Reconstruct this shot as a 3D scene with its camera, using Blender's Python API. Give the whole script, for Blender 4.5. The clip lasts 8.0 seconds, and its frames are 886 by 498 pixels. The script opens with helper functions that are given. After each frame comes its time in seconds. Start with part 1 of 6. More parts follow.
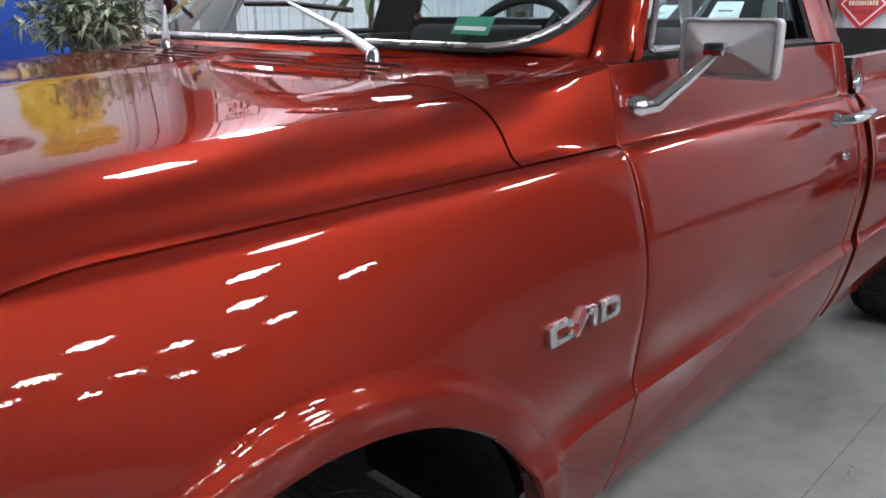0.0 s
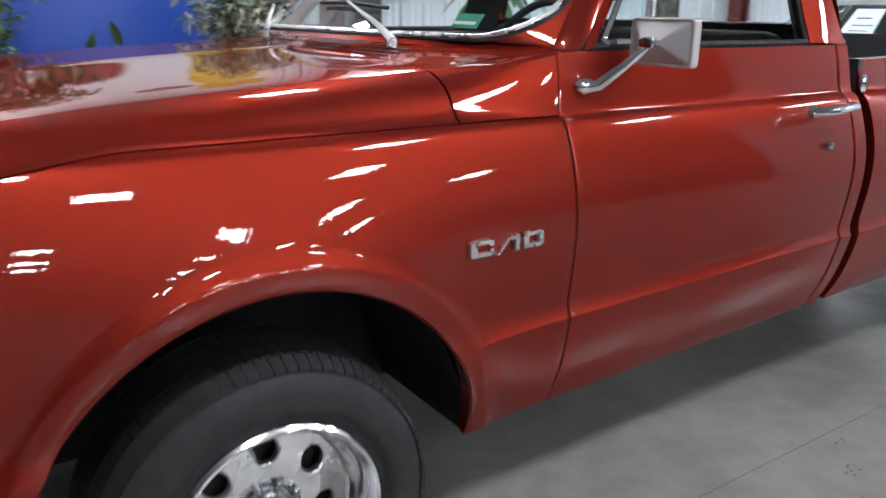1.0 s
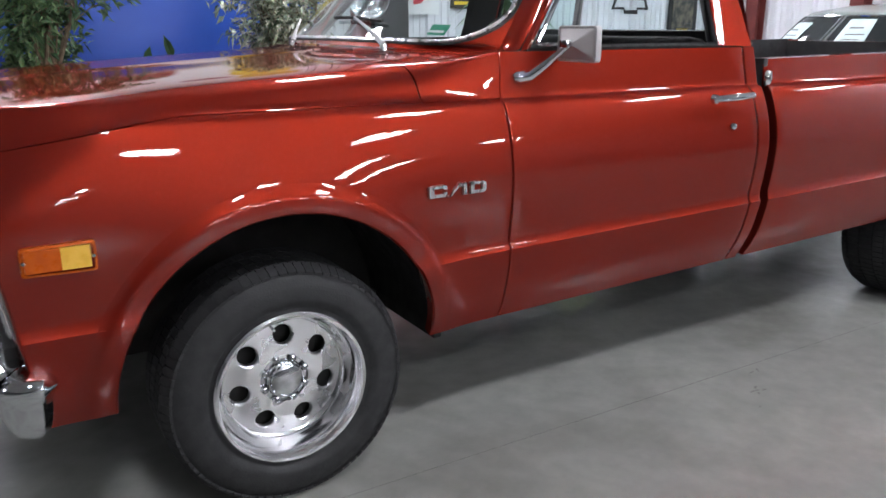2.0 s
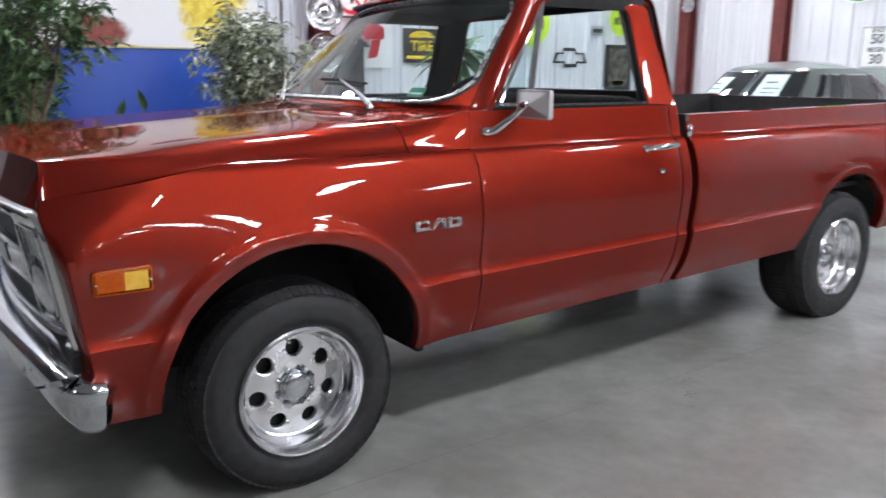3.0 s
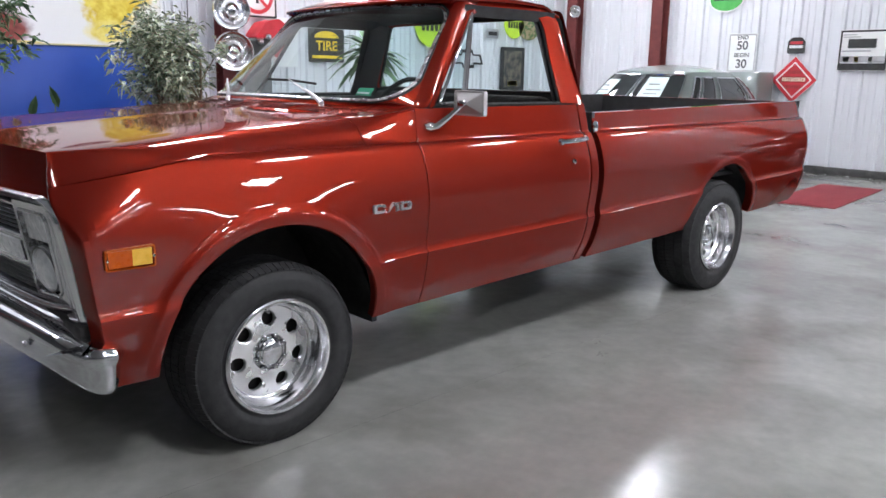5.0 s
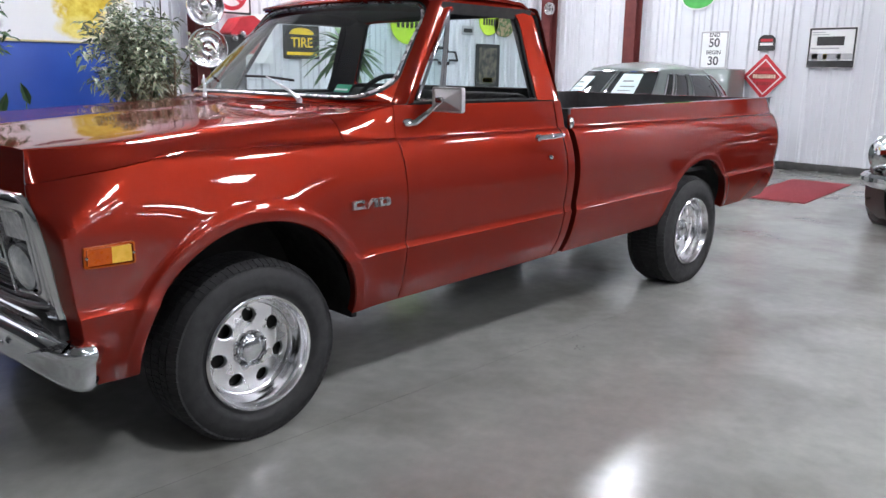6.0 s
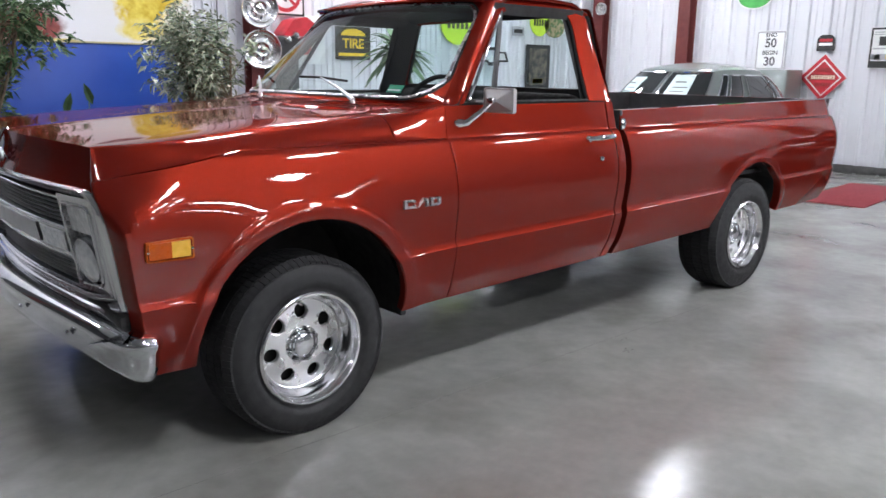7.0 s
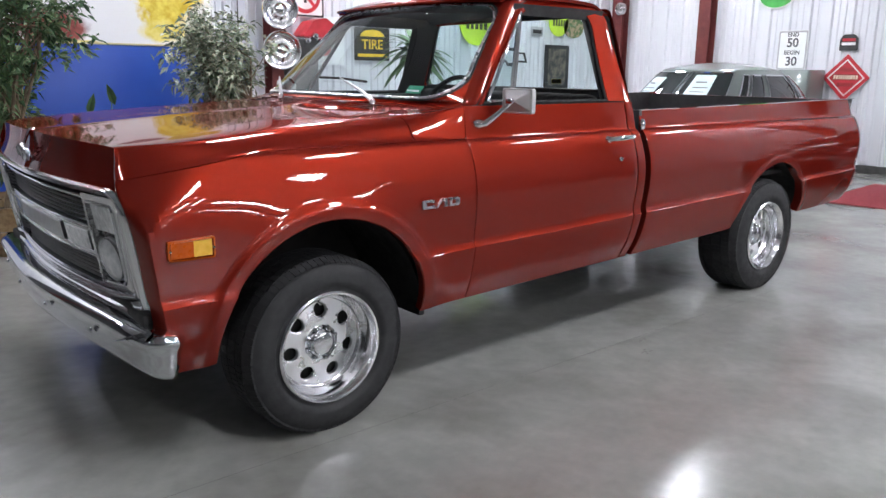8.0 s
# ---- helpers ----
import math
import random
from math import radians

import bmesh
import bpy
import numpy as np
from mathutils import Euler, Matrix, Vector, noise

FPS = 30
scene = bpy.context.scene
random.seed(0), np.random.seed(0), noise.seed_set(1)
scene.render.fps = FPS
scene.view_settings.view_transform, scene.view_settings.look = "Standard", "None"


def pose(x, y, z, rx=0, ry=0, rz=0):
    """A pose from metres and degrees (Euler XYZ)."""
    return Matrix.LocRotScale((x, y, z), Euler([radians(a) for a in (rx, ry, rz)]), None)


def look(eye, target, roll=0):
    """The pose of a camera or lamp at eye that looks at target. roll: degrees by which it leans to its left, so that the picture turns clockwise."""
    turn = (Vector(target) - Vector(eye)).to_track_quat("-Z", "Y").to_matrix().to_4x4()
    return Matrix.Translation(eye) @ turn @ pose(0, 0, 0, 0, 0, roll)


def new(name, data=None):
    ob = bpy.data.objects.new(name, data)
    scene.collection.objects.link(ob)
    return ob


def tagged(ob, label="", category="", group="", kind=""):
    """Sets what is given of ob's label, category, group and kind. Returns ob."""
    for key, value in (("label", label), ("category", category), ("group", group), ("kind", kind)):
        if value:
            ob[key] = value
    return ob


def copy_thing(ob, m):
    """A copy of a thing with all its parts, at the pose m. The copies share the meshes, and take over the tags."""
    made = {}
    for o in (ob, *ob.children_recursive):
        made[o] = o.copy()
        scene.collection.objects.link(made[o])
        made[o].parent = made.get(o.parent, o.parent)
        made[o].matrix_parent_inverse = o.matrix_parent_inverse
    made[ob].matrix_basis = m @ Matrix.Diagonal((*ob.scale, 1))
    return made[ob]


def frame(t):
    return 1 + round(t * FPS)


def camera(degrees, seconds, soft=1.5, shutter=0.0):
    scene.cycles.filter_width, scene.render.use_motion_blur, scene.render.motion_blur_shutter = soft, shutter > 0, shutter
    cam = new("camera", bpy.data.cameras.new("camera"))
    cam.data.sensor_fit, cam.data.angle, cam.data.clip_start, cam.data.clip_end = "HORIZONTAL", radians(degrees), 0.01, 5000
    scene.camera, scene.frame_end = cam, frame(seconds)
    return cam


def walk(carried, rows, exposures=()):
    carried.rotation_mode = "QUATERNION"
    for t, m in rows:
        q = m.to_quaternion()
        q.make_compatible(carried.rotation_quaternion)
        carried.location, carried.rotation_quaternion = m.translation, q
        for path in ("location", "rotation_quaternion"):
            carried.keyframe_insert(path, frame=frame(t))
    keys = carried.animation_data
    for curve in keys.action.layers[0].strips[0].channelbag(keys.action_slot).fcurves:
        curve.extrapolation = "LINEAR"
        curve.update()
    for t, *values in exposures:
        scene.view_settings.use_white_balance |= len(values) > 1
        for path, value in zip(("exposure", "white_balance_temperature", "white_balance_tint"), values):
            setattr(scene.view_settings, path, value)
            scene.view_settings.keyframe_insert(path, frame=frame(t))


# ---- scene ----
cam = camera(59.5, 8.0, shutter=0.5)
PATH = [
    (0, (-0.449, -1.618, 1.297), (0.917, -0.283, 0.702), -0.2),
    (0.5, (-0.457, -1.758, 1.287), (0.87, -0.385, 0.692), 0.0),
    (1, (-0.456, -2.181, 1.287), (0.613, -0.595, 0.699), 0.6),
    (1.5, (-0.493, -2.543, 1.272), (0.476, -0.891, 0.696), -0.5),
    (1.7, (-0.545, -2.658, 1.264), (0.429, -1.008, 0.691), -0.3),
    (2.8, (-0.917, -3.1, 1.336), (0.157, -1.477, 0.878), 0.3),
    (3, (-0.978, -3.125, 1.331), (0.145, -1.529, 0.891), 0.2),
    (3.5, (-1.15, -3.152, 1.334), (0.184, -1.724, 0.906), 0.1),
    (4, (-1.268, -3.223, 1.339), (0.028, -1.761, 0.909), 1.1),
    (5.5, (-1.425, -3.307, 1.343), (-0.056, -1.919, 0.897), 0.7),
    (6, (-1.428, -3.309, 1.342), (-0.045, -1.935, 0.895), 0.8),
    (6.5, (-1.437, -3.31, 1.341), (-0.088, -1.903, 0.895), 0.8),
    (7, (-1.451, -3.316, 1.342), (-0.155, -1.859, 0.895), 0.8),
    (7.5, (-1.458, -3.319, 1.346), (-0.189, -1.84, 0.897), 0.8),
    (8, (-1.459, -3.321, 1.342), (-0.198, -1.834, 0.896), 0.7),
]
walk(cam, [(t, look(eye, target, roll)) for t, eye, target, roll in PATH])
WALL_X, WALL_Y = 10.3, 5.8          # inner faces of the two walls that show
ROOM_X0, ROOM_Y0, ROOM_H = -11.0, -24.0, 4.9

# ---- light ----
world = bpy.data.worlds.new("world")
scene.world = world
world.use_nodes = True
world.node_tree.nodes["Background"].inputs[0].default_value = (0.75, 0.8, 0.9, 1)
world.node_tree.nodes["Background"].inputs[1].default_value = 0.05
scene.view_settings.exposure = 0.0
LAMP_POWER = 104.0


# ---- materials ----
def mat_base(name, color, rough=0.5, metal=0.0, coat=0.0, coat_rough=0.03, spec=0.5):
    m = bpy.data.materials.new(name)
    m.use_nodes = True
    b = m.node_tree.nodes["Principled BSDF"]
    b.inputs["Base Color"].default_value = (*color, 1)
    b.inputs["Roughness"].default_value = rough
    b.inputs["Metallic"].default_value = metal
    b.inputs["Coat Weight"].default_value = coat
    b.inputs["Coat Roughness"].default_value = coat_rough
    b.inputs["Specular IOR Level"].default_value = spec
    return m, m.node_tree.nodes, m.node_tree.links, b


def vary(m, nodes, links, b, color, color2, scale, rough=None, bump=0.0, bump_scale=None, detail=6.0, stretch=(1, 1, 1), span=(0.35, 0.65), rough_scale=None):
    """Mottles the base colour between two tones, varies the gloss and adds a fine relief, all in object space."""
    tc = nodes.new("ShaderNodeTexCoord")
    mp = nodes.new("ShaderNodeMapping")
    mp.inputs["Scale"].default_value = stretch
    links.new(tc.outputs["Object"], mp.inputs["Vector"])
    n1 = nodes.new("ShaderNodeTexNoise")
    n1.inputs["Scale"].default_value, n1.inputs["Detail"].default_value = scale, detail
    links.new(mp.outputs["Vector"], n1.inputs["Vector"])
    ramp = nodes.new("ShaderNodeValToRGB")
    ramp.color_ramp.elements[0].position, ramp.color_ramp.elements[1].position = span
    ramp.color_ramp.elements[0].color, ramp.color_ramp.elements[1].color = (*color, 1), (*color2, 1)
    links.new(n1.outputs["Fac"], ramp.inputs["Fac"])
    links.new(ramp.outputs["Color"], b.inputs["Base Color"])
    if rough:
        n2 = nodes.new("ShaderNodeTexNoise")
        n2.inputs["Scale"].default_value, n2.inputs["Detail"].default_value = rough_scale or scale * 2.3, 5
        links.new(mp.outputs["Vector"], n2.inputs["Vector"])
        mr = nodes.new("ShaderNodeMapRange")
        mr.inputs["From Min"].default_value, mr.inputs["From Max"].default_value = 0.3, 0.7
        mr.inputs["To Min"].default_value, mr.inputs["To Max"].default_value = rough
        links.new(n2.outputs["Fac"], mr.inputs["Value"])
        links.new(mr.outputs["Result"], b.inputs["Roughness"])
    if bump:
        n3 = nodes.new("ShaderNodeTexNoise")
        n3.inputs["Scale"].default_value, n3.inputs["Detail"].default_value = bump_scale or scale * 8, 4
        links.new(mp.outputs["Vector"], n3.inputs["Vector"])
        bp = nodes.new("ShaderNodeBump")
        bp.inputs["Strength"].default_value, bp.inputs["Distance"].default_value = 1.0, bump
        links.new(n3.outputs["Fac"], bp.inputs["Height"])
        links.new(bp.outputs["Normal"], b.inputs["Normal"])
    return m


def material(name, c1, c2=None, scale=8.0, rough=(0.4, 0.6), metal=0.0, coat=0.0, bump=0.0, **kw):
    m, nd, lk, b = mat_base(name, c1, rough[0], metal, coat)
    return vary(m, nd, lk, b, c1, c2 or c1, scale, rough, bump, **kw)


def paint_material():
    """Candy paint: a deep red ground with metal flake that glows where light strikes it, under a clear coat."""
    m = bpy.data.materials.new("candy_red_paint")
    m.use_nodes = True
    nd, lk = m.node_tree.nodes, m.node_tree.links
    nd.clear()
    out = nd.new("ShaderNodeOutputMaterial")
    tc = nd.new("ShaderNodeTexCoord")
    cloud = nd.new("ShaderNodeTexNoise")
    cloud.inputs["Scale"].default_value, cloud.inputs["Detail"].default_value = 1.4, 5
    lk.new(tc.outputs["Object"], cloud.inputs["Vector"])
    ground = nd.new("ShaderNodeValToRGB")
    ground.color_ramp.elements[0].position, ground.color_ramp.elements[1].position = 0.35, 0.65
    ground.color_ramp.elements[0].color, ground.color_ramp.elements[1].color = (0.111, 0.0072, 0.00520, 1), (0.132, 0.0088, 0.0062, 1)
    lk.new(cloud.outputs["Fac"], ground.inputs["Fac"])
    dif = nd.new("ShaderNodeBsdfDiffuse")
    lk.new(ground.outputs["Color"], dif.inputs["Color"])
    flake = nd.new("ShaderNodeBsdfGlossy")
    flake.inputs["Color"].default_value = (0.345, 0.0285, 0.0115, 1)
    flake.inputs["Roughness"].default_value = 0.42
    under = nd.new("ShaderNodeMixShader")
    under.inputs[0].default_value = 0.42
    lk.new(dif.outputs[0], under.inputs[1])
    lk.new(flake.outputs[0], under.inputs[2])
    # clear coat with a faint orange peel
    peel = nd.new("ShaderNodeTexNoise")
    peel.inputs["Scale"].default_value, peel.inputs["Detail"].default_value = 90, 2
    lk.new(tc.outputs["Object"], peel.inputs["Vector"])
    bp = nd.new("ShaderNodeBump")
    bp.inputs["Strength"].default_value, bp.inputs["Distance"].default_value = 0.35, 0.00016
    lk.new(peel.outputs["Fac"], bp.inputs["Height"])
    coat = nd.new("ShaderNodeBsdfGlossy")
    coat.inputs["Roughness"].default_value = 0.02
    lk.new(bp.outputs["Normal"], coat.inputs["Normal"])
    lw = nd.new("ShaderNodeLayerWeight")
    lw.inputs["Blend"].default_value = 0.5
    lk.new(bp.outputs["Normal"], lw.inputs["Normal"])
    pw = nd.new("ShaderNodeMath")
    pw.operation = "POWER"
    pw.inputs[1].default_value = 5.0
    lk.new(lw.outputs["Facing"], pw.inputs[0])
    gloss = nd.new("ShaderNodeMath")
    gloss.operation = "MULTIPLY_ADD"
    gloss.inputs[1].default_value, gloss.inputs[2].default_value = 0.95, 0.044
    lk.new(pw.outputs[0], gloss.inputs[0])
    top = nd.new("ShaderNodeMixShader")
    lk.new(gloss.outputs[0], top.inputs[0])
    lk.new(under.outputs[0], top.inputs[1])
    lk.new(coat.outputs[0], top.inputs[2])
    lk.new(top.outputs[0], out.inputs[0])
    return m


def glass_material(name, tint, rough=0.0):
    """Thin pane: mostly clear, with the gloss of glass."""
    m = bpy.data.materials.new(name)
    m.use_nodes = True
    nd, lk = m.node_tree.nodes, m.node_tree.links
    nd.clear()
    out = nd.new("ShaderNodeOutputMaterial")
    mix = nd.new("ShaderNodeMixShader")
    tr = nd.new("ShaderNodeBsdfTransparent")
    tr.inputs[0].default_value = (*tint, 1)
    gl = nd.new("ShaderNodeBsdfGlossy")
    gl.inputs["Roughness"].default_value = rough
    # reflectance of a pane: a few per cent face on, rising steeply towards grazing
    lw = nd.new("ShaderNodeLayerWeight")
    lw.inputs["Blend"].default_value = 0.5
    pw = nd.new("ShaderNodeMath")
    pw.operation = "POWER"
    pw.inputs[1].default_value = 5.0
    lk.new(lw.outputs["Facing"], pw.inputs[0])
    ma = nd.new("ShaderNodeMath")
    ma.operation = "MULTIPLY_ADD"
    ma.inputs[1].default_value, ma.inputs[2].default_value = 0.9, 0.085
    lk.new(pw.outputs[0], ma.inputs[0])
    lk.new(ma.outputs[0], mix.inputs[0])
    lk.new(tr.outputs[0], mix.inputs[1])
    lk.new(gl.outputs[0], mix.inputs[2])
    lk.new(mix.outputs[0], out.inputs[0])
    return m


def emission_material(name, color, strength):
    m, nd, lk, b = mat_base(name, (0.8, 0.8, 0.8), 0.5)
    b.inputs["Emission Color"].default_value = (*color, 1)
    b.inputs["Emission Strength"].default_value = strength
    return m


def floor_material():
    m, nd, lk, b = mat_base("polished_concrete", (0.3, 0.3, 0.29), 0.2, 0.0, 0.0)
    tc = nd.new("ShaderNodeTexCoord")
    big = nd.new("ShaderNodeTexNoise")
    big.inputs["Scale"].default_value, big.inputs["Detail"].default_value, big.inputs["Roughness"].default_value = 0.9, 9, 0.62
    fine = nd.new("ShaderNodeTexNoise")
    fine.inputs["Scale"].default_value, fine.inputs["Detail"].default_value = 14, 8
    stain = nd.new("ShaderNodeTexNoise")
    stain.inputs["Scale"].default_value, stain.inputs["Detail"].default_value, stain.inputs["Distortion"].default_value = 1.5, 8, 0.0
    for n in (big, fine, stain):
        lk.new(tc.outputs["Object"], n.inputs["Vector"])
    r1 = nd.new("ShaderNodeValToRGB")
    r1.color_ramp.elements[0].position, r1.color_ramp.elements[1].position = 0.3, 0.7
    r1.color_ramp.elements[0].color, r1.color_ramp.elements[1].color = (0.200, 0.202, 0.188, 1), (0.325, 0.328, 0.308, 1)
    lk.new(big.outputs["Fac"], r1.inputs["Fac"])
    r2 = nd.new("ShaderNodeValToRGB")
    r2.color_ramp.elements[0].position, r2.color_ramp.elements[1].position = 0.25, 0.75
    r2.color_ramp.elements[0].color, r2.color_ramp.elements[1].color = (0.9, 0.9, 0.9, 1), (1.06, 1.06, 1.05, 1)
    lk.new(fine.outputs["Fac"], r2.inputs["Fac"])
    r3 = nd.new("ShaderNodeValToRGB")
    r3.color_ramp.elements[0].position, r3.color_ramp.elements[1].position = 0.26, 0.52
    r3.color_ramp.elements[0].color, r3.color_ramp.elements[1].color = (0.58, 0.56, 0.52, 1), (1, 1, 1, 1)
    lk.new(stain.outputs["Fac"], r3.inputs["Fac"])
    mx = nd.new("ShaderNodeMix")
    mx.data_type, mx.blend_type = "RGBA", "MULTIPLY"
    mx.inputs["Factor"].default_value = 1
    lk.new(r1.outputs["Color"], mx.inputs["A"])
    lk.new(r2.outputs["Color"], mx.inputs["B"])
    mx2 = nd.new("ShaderNodeMix")
    mx2.data_type, mx2.blend_type = "RGBA", "MULTIPLY"
    mx2.inputs["Factor"].default_value = 0.9
    lk.new(mx.outputs["Result"], mx2.inputs["A"])
    lk.new(r3.outputs["Color"], mx2.inputs["B"])
    lk.new(mx2.outputs["Result"], b.inputs["Base Color"])
    mr = nd.new("ShaderNodeMapRange")
    mr.inputs["From Min"].default_value, mr.inputs["From Max"].default_value = 0.3, 0.7
    mr.inputs["To Min"].default_value, mr.inputs["To Max"].default_value = 0.17, 0.26
    lk.new(big.outputs["Fac"], mr.inputs["Value"])
    lk.new(mr.outputs["Result"], b.inputs["Roughness"])
    bp = nd.new("ShaderNodeBump")
    bp.inputs["Strength"].default_value, bp.inputs["Distance"].default_value = 0.5, 0.0004
    lk.new(fine.outputs["Fac"], bp.inputs["Height"])
    lk.new(bp.outputs["Normal"], b.inputs["Normal"])
    return m


PAINT = paint_material()
CHROME = material("chrome", (0.72, 0.73, 0.75), (0.62, 0.63, 0.65), 9, (0.05, 0.12), 1.0)
ALLOY = material("polished_aluminium", (0.82, 0.82, 0.83), (0.74, 0.74, 0.75), 6, (0.12, 0.18), 1.0)
BRIGHT = material("bright_trim", (0.66, 0.66, 0.68), (0.58, 0.58, 0.6), 12, (0.22, 0.34), 1.0)
DARKCHROME = material("dull_reflector_metal", (0.2, 0.2, 0.21), (0.32, 0.32, 0.33), 25, (0.18, 0.35), 1.0)
SATIN = material("satin_grey_metal", (0.5, 0.5, 0.51), (0.42, 0.42, 0.43), 10, (0.3, 0.42), 0.75)
WHEEL = material("polished_wheel_alloy", (0.91, 0.91, 0.92), (0.86, 0.86, 0.87), 5, (0.24, 0.33), 1.0)
RIMMETAL = material("mirror_polished_rim", (0.88, 0.88, 0.9), (0.8, 0.8, 0.82), 14, (0.14, 0.22), 1.0, bump=0.0008, bump_scale=16)
MIRRORBACK = material("satin_mirror_back", (0.5, 0.48, 0.48), (0.58, 0.56, 0.56), 9, (0.3, 0.4), 0.3)
RUBBER = material("tyre_rubber", (0.017, 0.017, 0.018), (0.027, 0.027, 0.028), 22, (0.55, 0.72), bump=0.0006, bump_scale=180)
RUBBER.node_tree.nodes["Principled BSDF"].inputs["Specular IOR Level"].default_value = 0.35
DARK = material("black_underbody", (0.008, 0.008, 0.008), (0.016, 0.015, 0.014), 9, (0.6, 0.85))
TRIM = material("black_vinyl", (0.012, 0.012, 0.013), (0.022, 0.022, 0.023), 16, (0.42, 0.6), bump=0.0005, bump_scale=240)
BLACKGAP = material("black_rubber_seal", (0.006, 0.006, 0.006), (0.01, 0.01, 0.01), 20, (0.5, 0.7))
# tone lifted towards grey to stand in for reflections over the dash
DASH = material("maroon_vinyl_with_haze", (0.05, 0.036, 0.036), (0.075, 0.055, 0.055), 16, (0.45, 0.6), bump=0.0005, bump_scale=240)
AMBER = material("amber_lens", (0.42, 0.065, 0.003), (0.5, 0.09, 0.005), 40, (0.25, 0.35), coat=0.05)
YELLOW = material("pale_amber_lens", (0.72, 0.4, 0.05), (0.8, 0.47, 0.08), 40, (0.25, 0.35), coat=0.05)
REDLENS = material("red_tail_lens", (0.35, 0.01, 0.01), (0.45, 0.015, 0.012), 30, (0.1, 0.2), coat=0.6)
GLASS = glass_material("window_glass", (0.80, 0.91, 0.91))
for lens in (AMBER, YELLOW):
    lens.node_tree.nodes["Principled BSDF"].inputs["Specular IOR Level"].default_value = 0.2
LENSGLASS = material("ribbed_lamp_glass", (0.7, 0.72, 0.74), (0.93, 0.94, 0.95), 38, (0.08, 0.2), 0.1, 0.6, bump=0.005, bump_scale=55)
FLOOR = floor_material()
JOINT = material("joint_filler", (0.05, 0.05, 0.048), (0.08, 0.078, 0.075), 12, (0.6, 0.8))
WALLPAINT = material("white_ribbed_steel", (0.64, 0.65, 0.685), (0.71, 0.72, 0.75), 0.7, (0.34, 0.5), stretch=(1, 1, 0.35))
# dark tone stands in for the unlit reaches of the hall
WALLDARK = material("wall_darkened_as_unlit", (0.06, 0.062, 0.068), (0.085, 0.087, 0.093), 0.8, (0.5, 0.7))
CEILING = material("pale_grey_roof_liner", (0.36, 0.36, 0.365), (0.43, 0.43, 0.435), 0.9, (0.6, 0.8))
REDIRON = material("red_oxide_steel", (0.11, 0.02, 0.019), (0.15, 0.03, 0.027), 6, (0.42, 0.6))
BLUE = material("blue_partition_paint", (0.018, 0.075, 0.42), (0.028, 0.1, 0.5), 1.3, (0.35, 0.5))
MATRED = material("red_carpet_mat", (0.2, 0.022, 0.03), (0.3, 0.04, 0.05), 45, (0.85, 0.97), bump=0.003, bump_scale=220)
LAMP = emission_material("lamp_diffuser", (0.95, 0.965, 1.05), LAMP_POWER)
WHITEMETAL = material("white_enamel", (0.75, 0.75, 0.74), (0.82, 0.82, 0.81), 4, (0.3, 0.45))
LEAF = material("ficus_leaf", (0.022, 0.055, 0.022), (0.055, 0.11, 0.04), 9, (0.3, 0.5))
BARK = material("bark", (0.12, 0.085, 0.055), (0.22, 0.17, 0.11), 18, (0.8, 0.95), bump=0.004, bump_scale=60)
WICKER = material("wicker", (0.26, 0.17, 0.085), (0.4, 0.28, 0.15), 30, (0.6, 0.8), bump=0.004, bump_scale=90)
SOIL = material("potting_soil", (0.03, 0.022, 0.016), (0.06, 0.045, 0.03), 30, (0.9, 0.98), bump=0.006, bump_scale=60)
GREYGREEN = material("grey_green_car_paint", (0.16, 0.19, 0.18), (0.19, 0.22, 0.21), 1.5, (0.28, 0.36), 0.3, 0.9)
CARD = material("pale_card_behind_glass", (0.4, 0.5, 0.5), (0.5, 0.6, 0.6), 6, (0.5, 0.7))
PAPER = material("white_card", (0.75, 0.77, 0.77), (0.83, 0.84, 0.84), 5, (0.6, 0.8))
INK = material("black_ink", (0.015, 0.015, 0.015), (0.03, 0.03, 0.03), 10, (0.4, 0.6))
GREYINK = material("weathered_black_ink", (0.05, 0.05, 0.055), (0.12, 0.12, 0.125), 14, (0.5, 0.7))
SIGNDEEP = material("deep_red_enamel", (0.22, 0.012, 0.014), (0.3, 0.018, 0.02), 8, (0.3, 0.45))
SIGNCREAM = material("cream_enamel", (0.62, 0.5, 0.36), (0.75, 0.64, 0.48), 20, (0.3, 0.45))
SIGNRED = material("sign_red", (0.45, 0.02, 0.03), (0.55, 0.03, 0.045), 8, (0.3, 0.45))
SIGNGREEN = material("sign_green", (0.05, 0.33, 0.06), (0.08, 0.42, 0.09), 7, (0.3, 0.45))
SIGNYELLOW = material("sign_yellow", (0.75, 0.5, 0.02), (0.85, 0.6, 0.04), 7, (0.3, 0.45))
SIGNLIME = material("sign_lime", (0.5, 0.72, 0.03), (0.6, 0.8, 0.06), 7, (0.3, 0.45))
STICKER = material("green_sticker", (0.02, 0.28, 0.16), (0.04, 0.36, 0.2), 30, (0.4, 0.5))
SEAT = material("dark_seat_cloth", (0.014, 0.013, 0.013), (0.03, 0.028, 0.028), 30, (0.7, 0.9), bump=0.001, bump_scale=200)


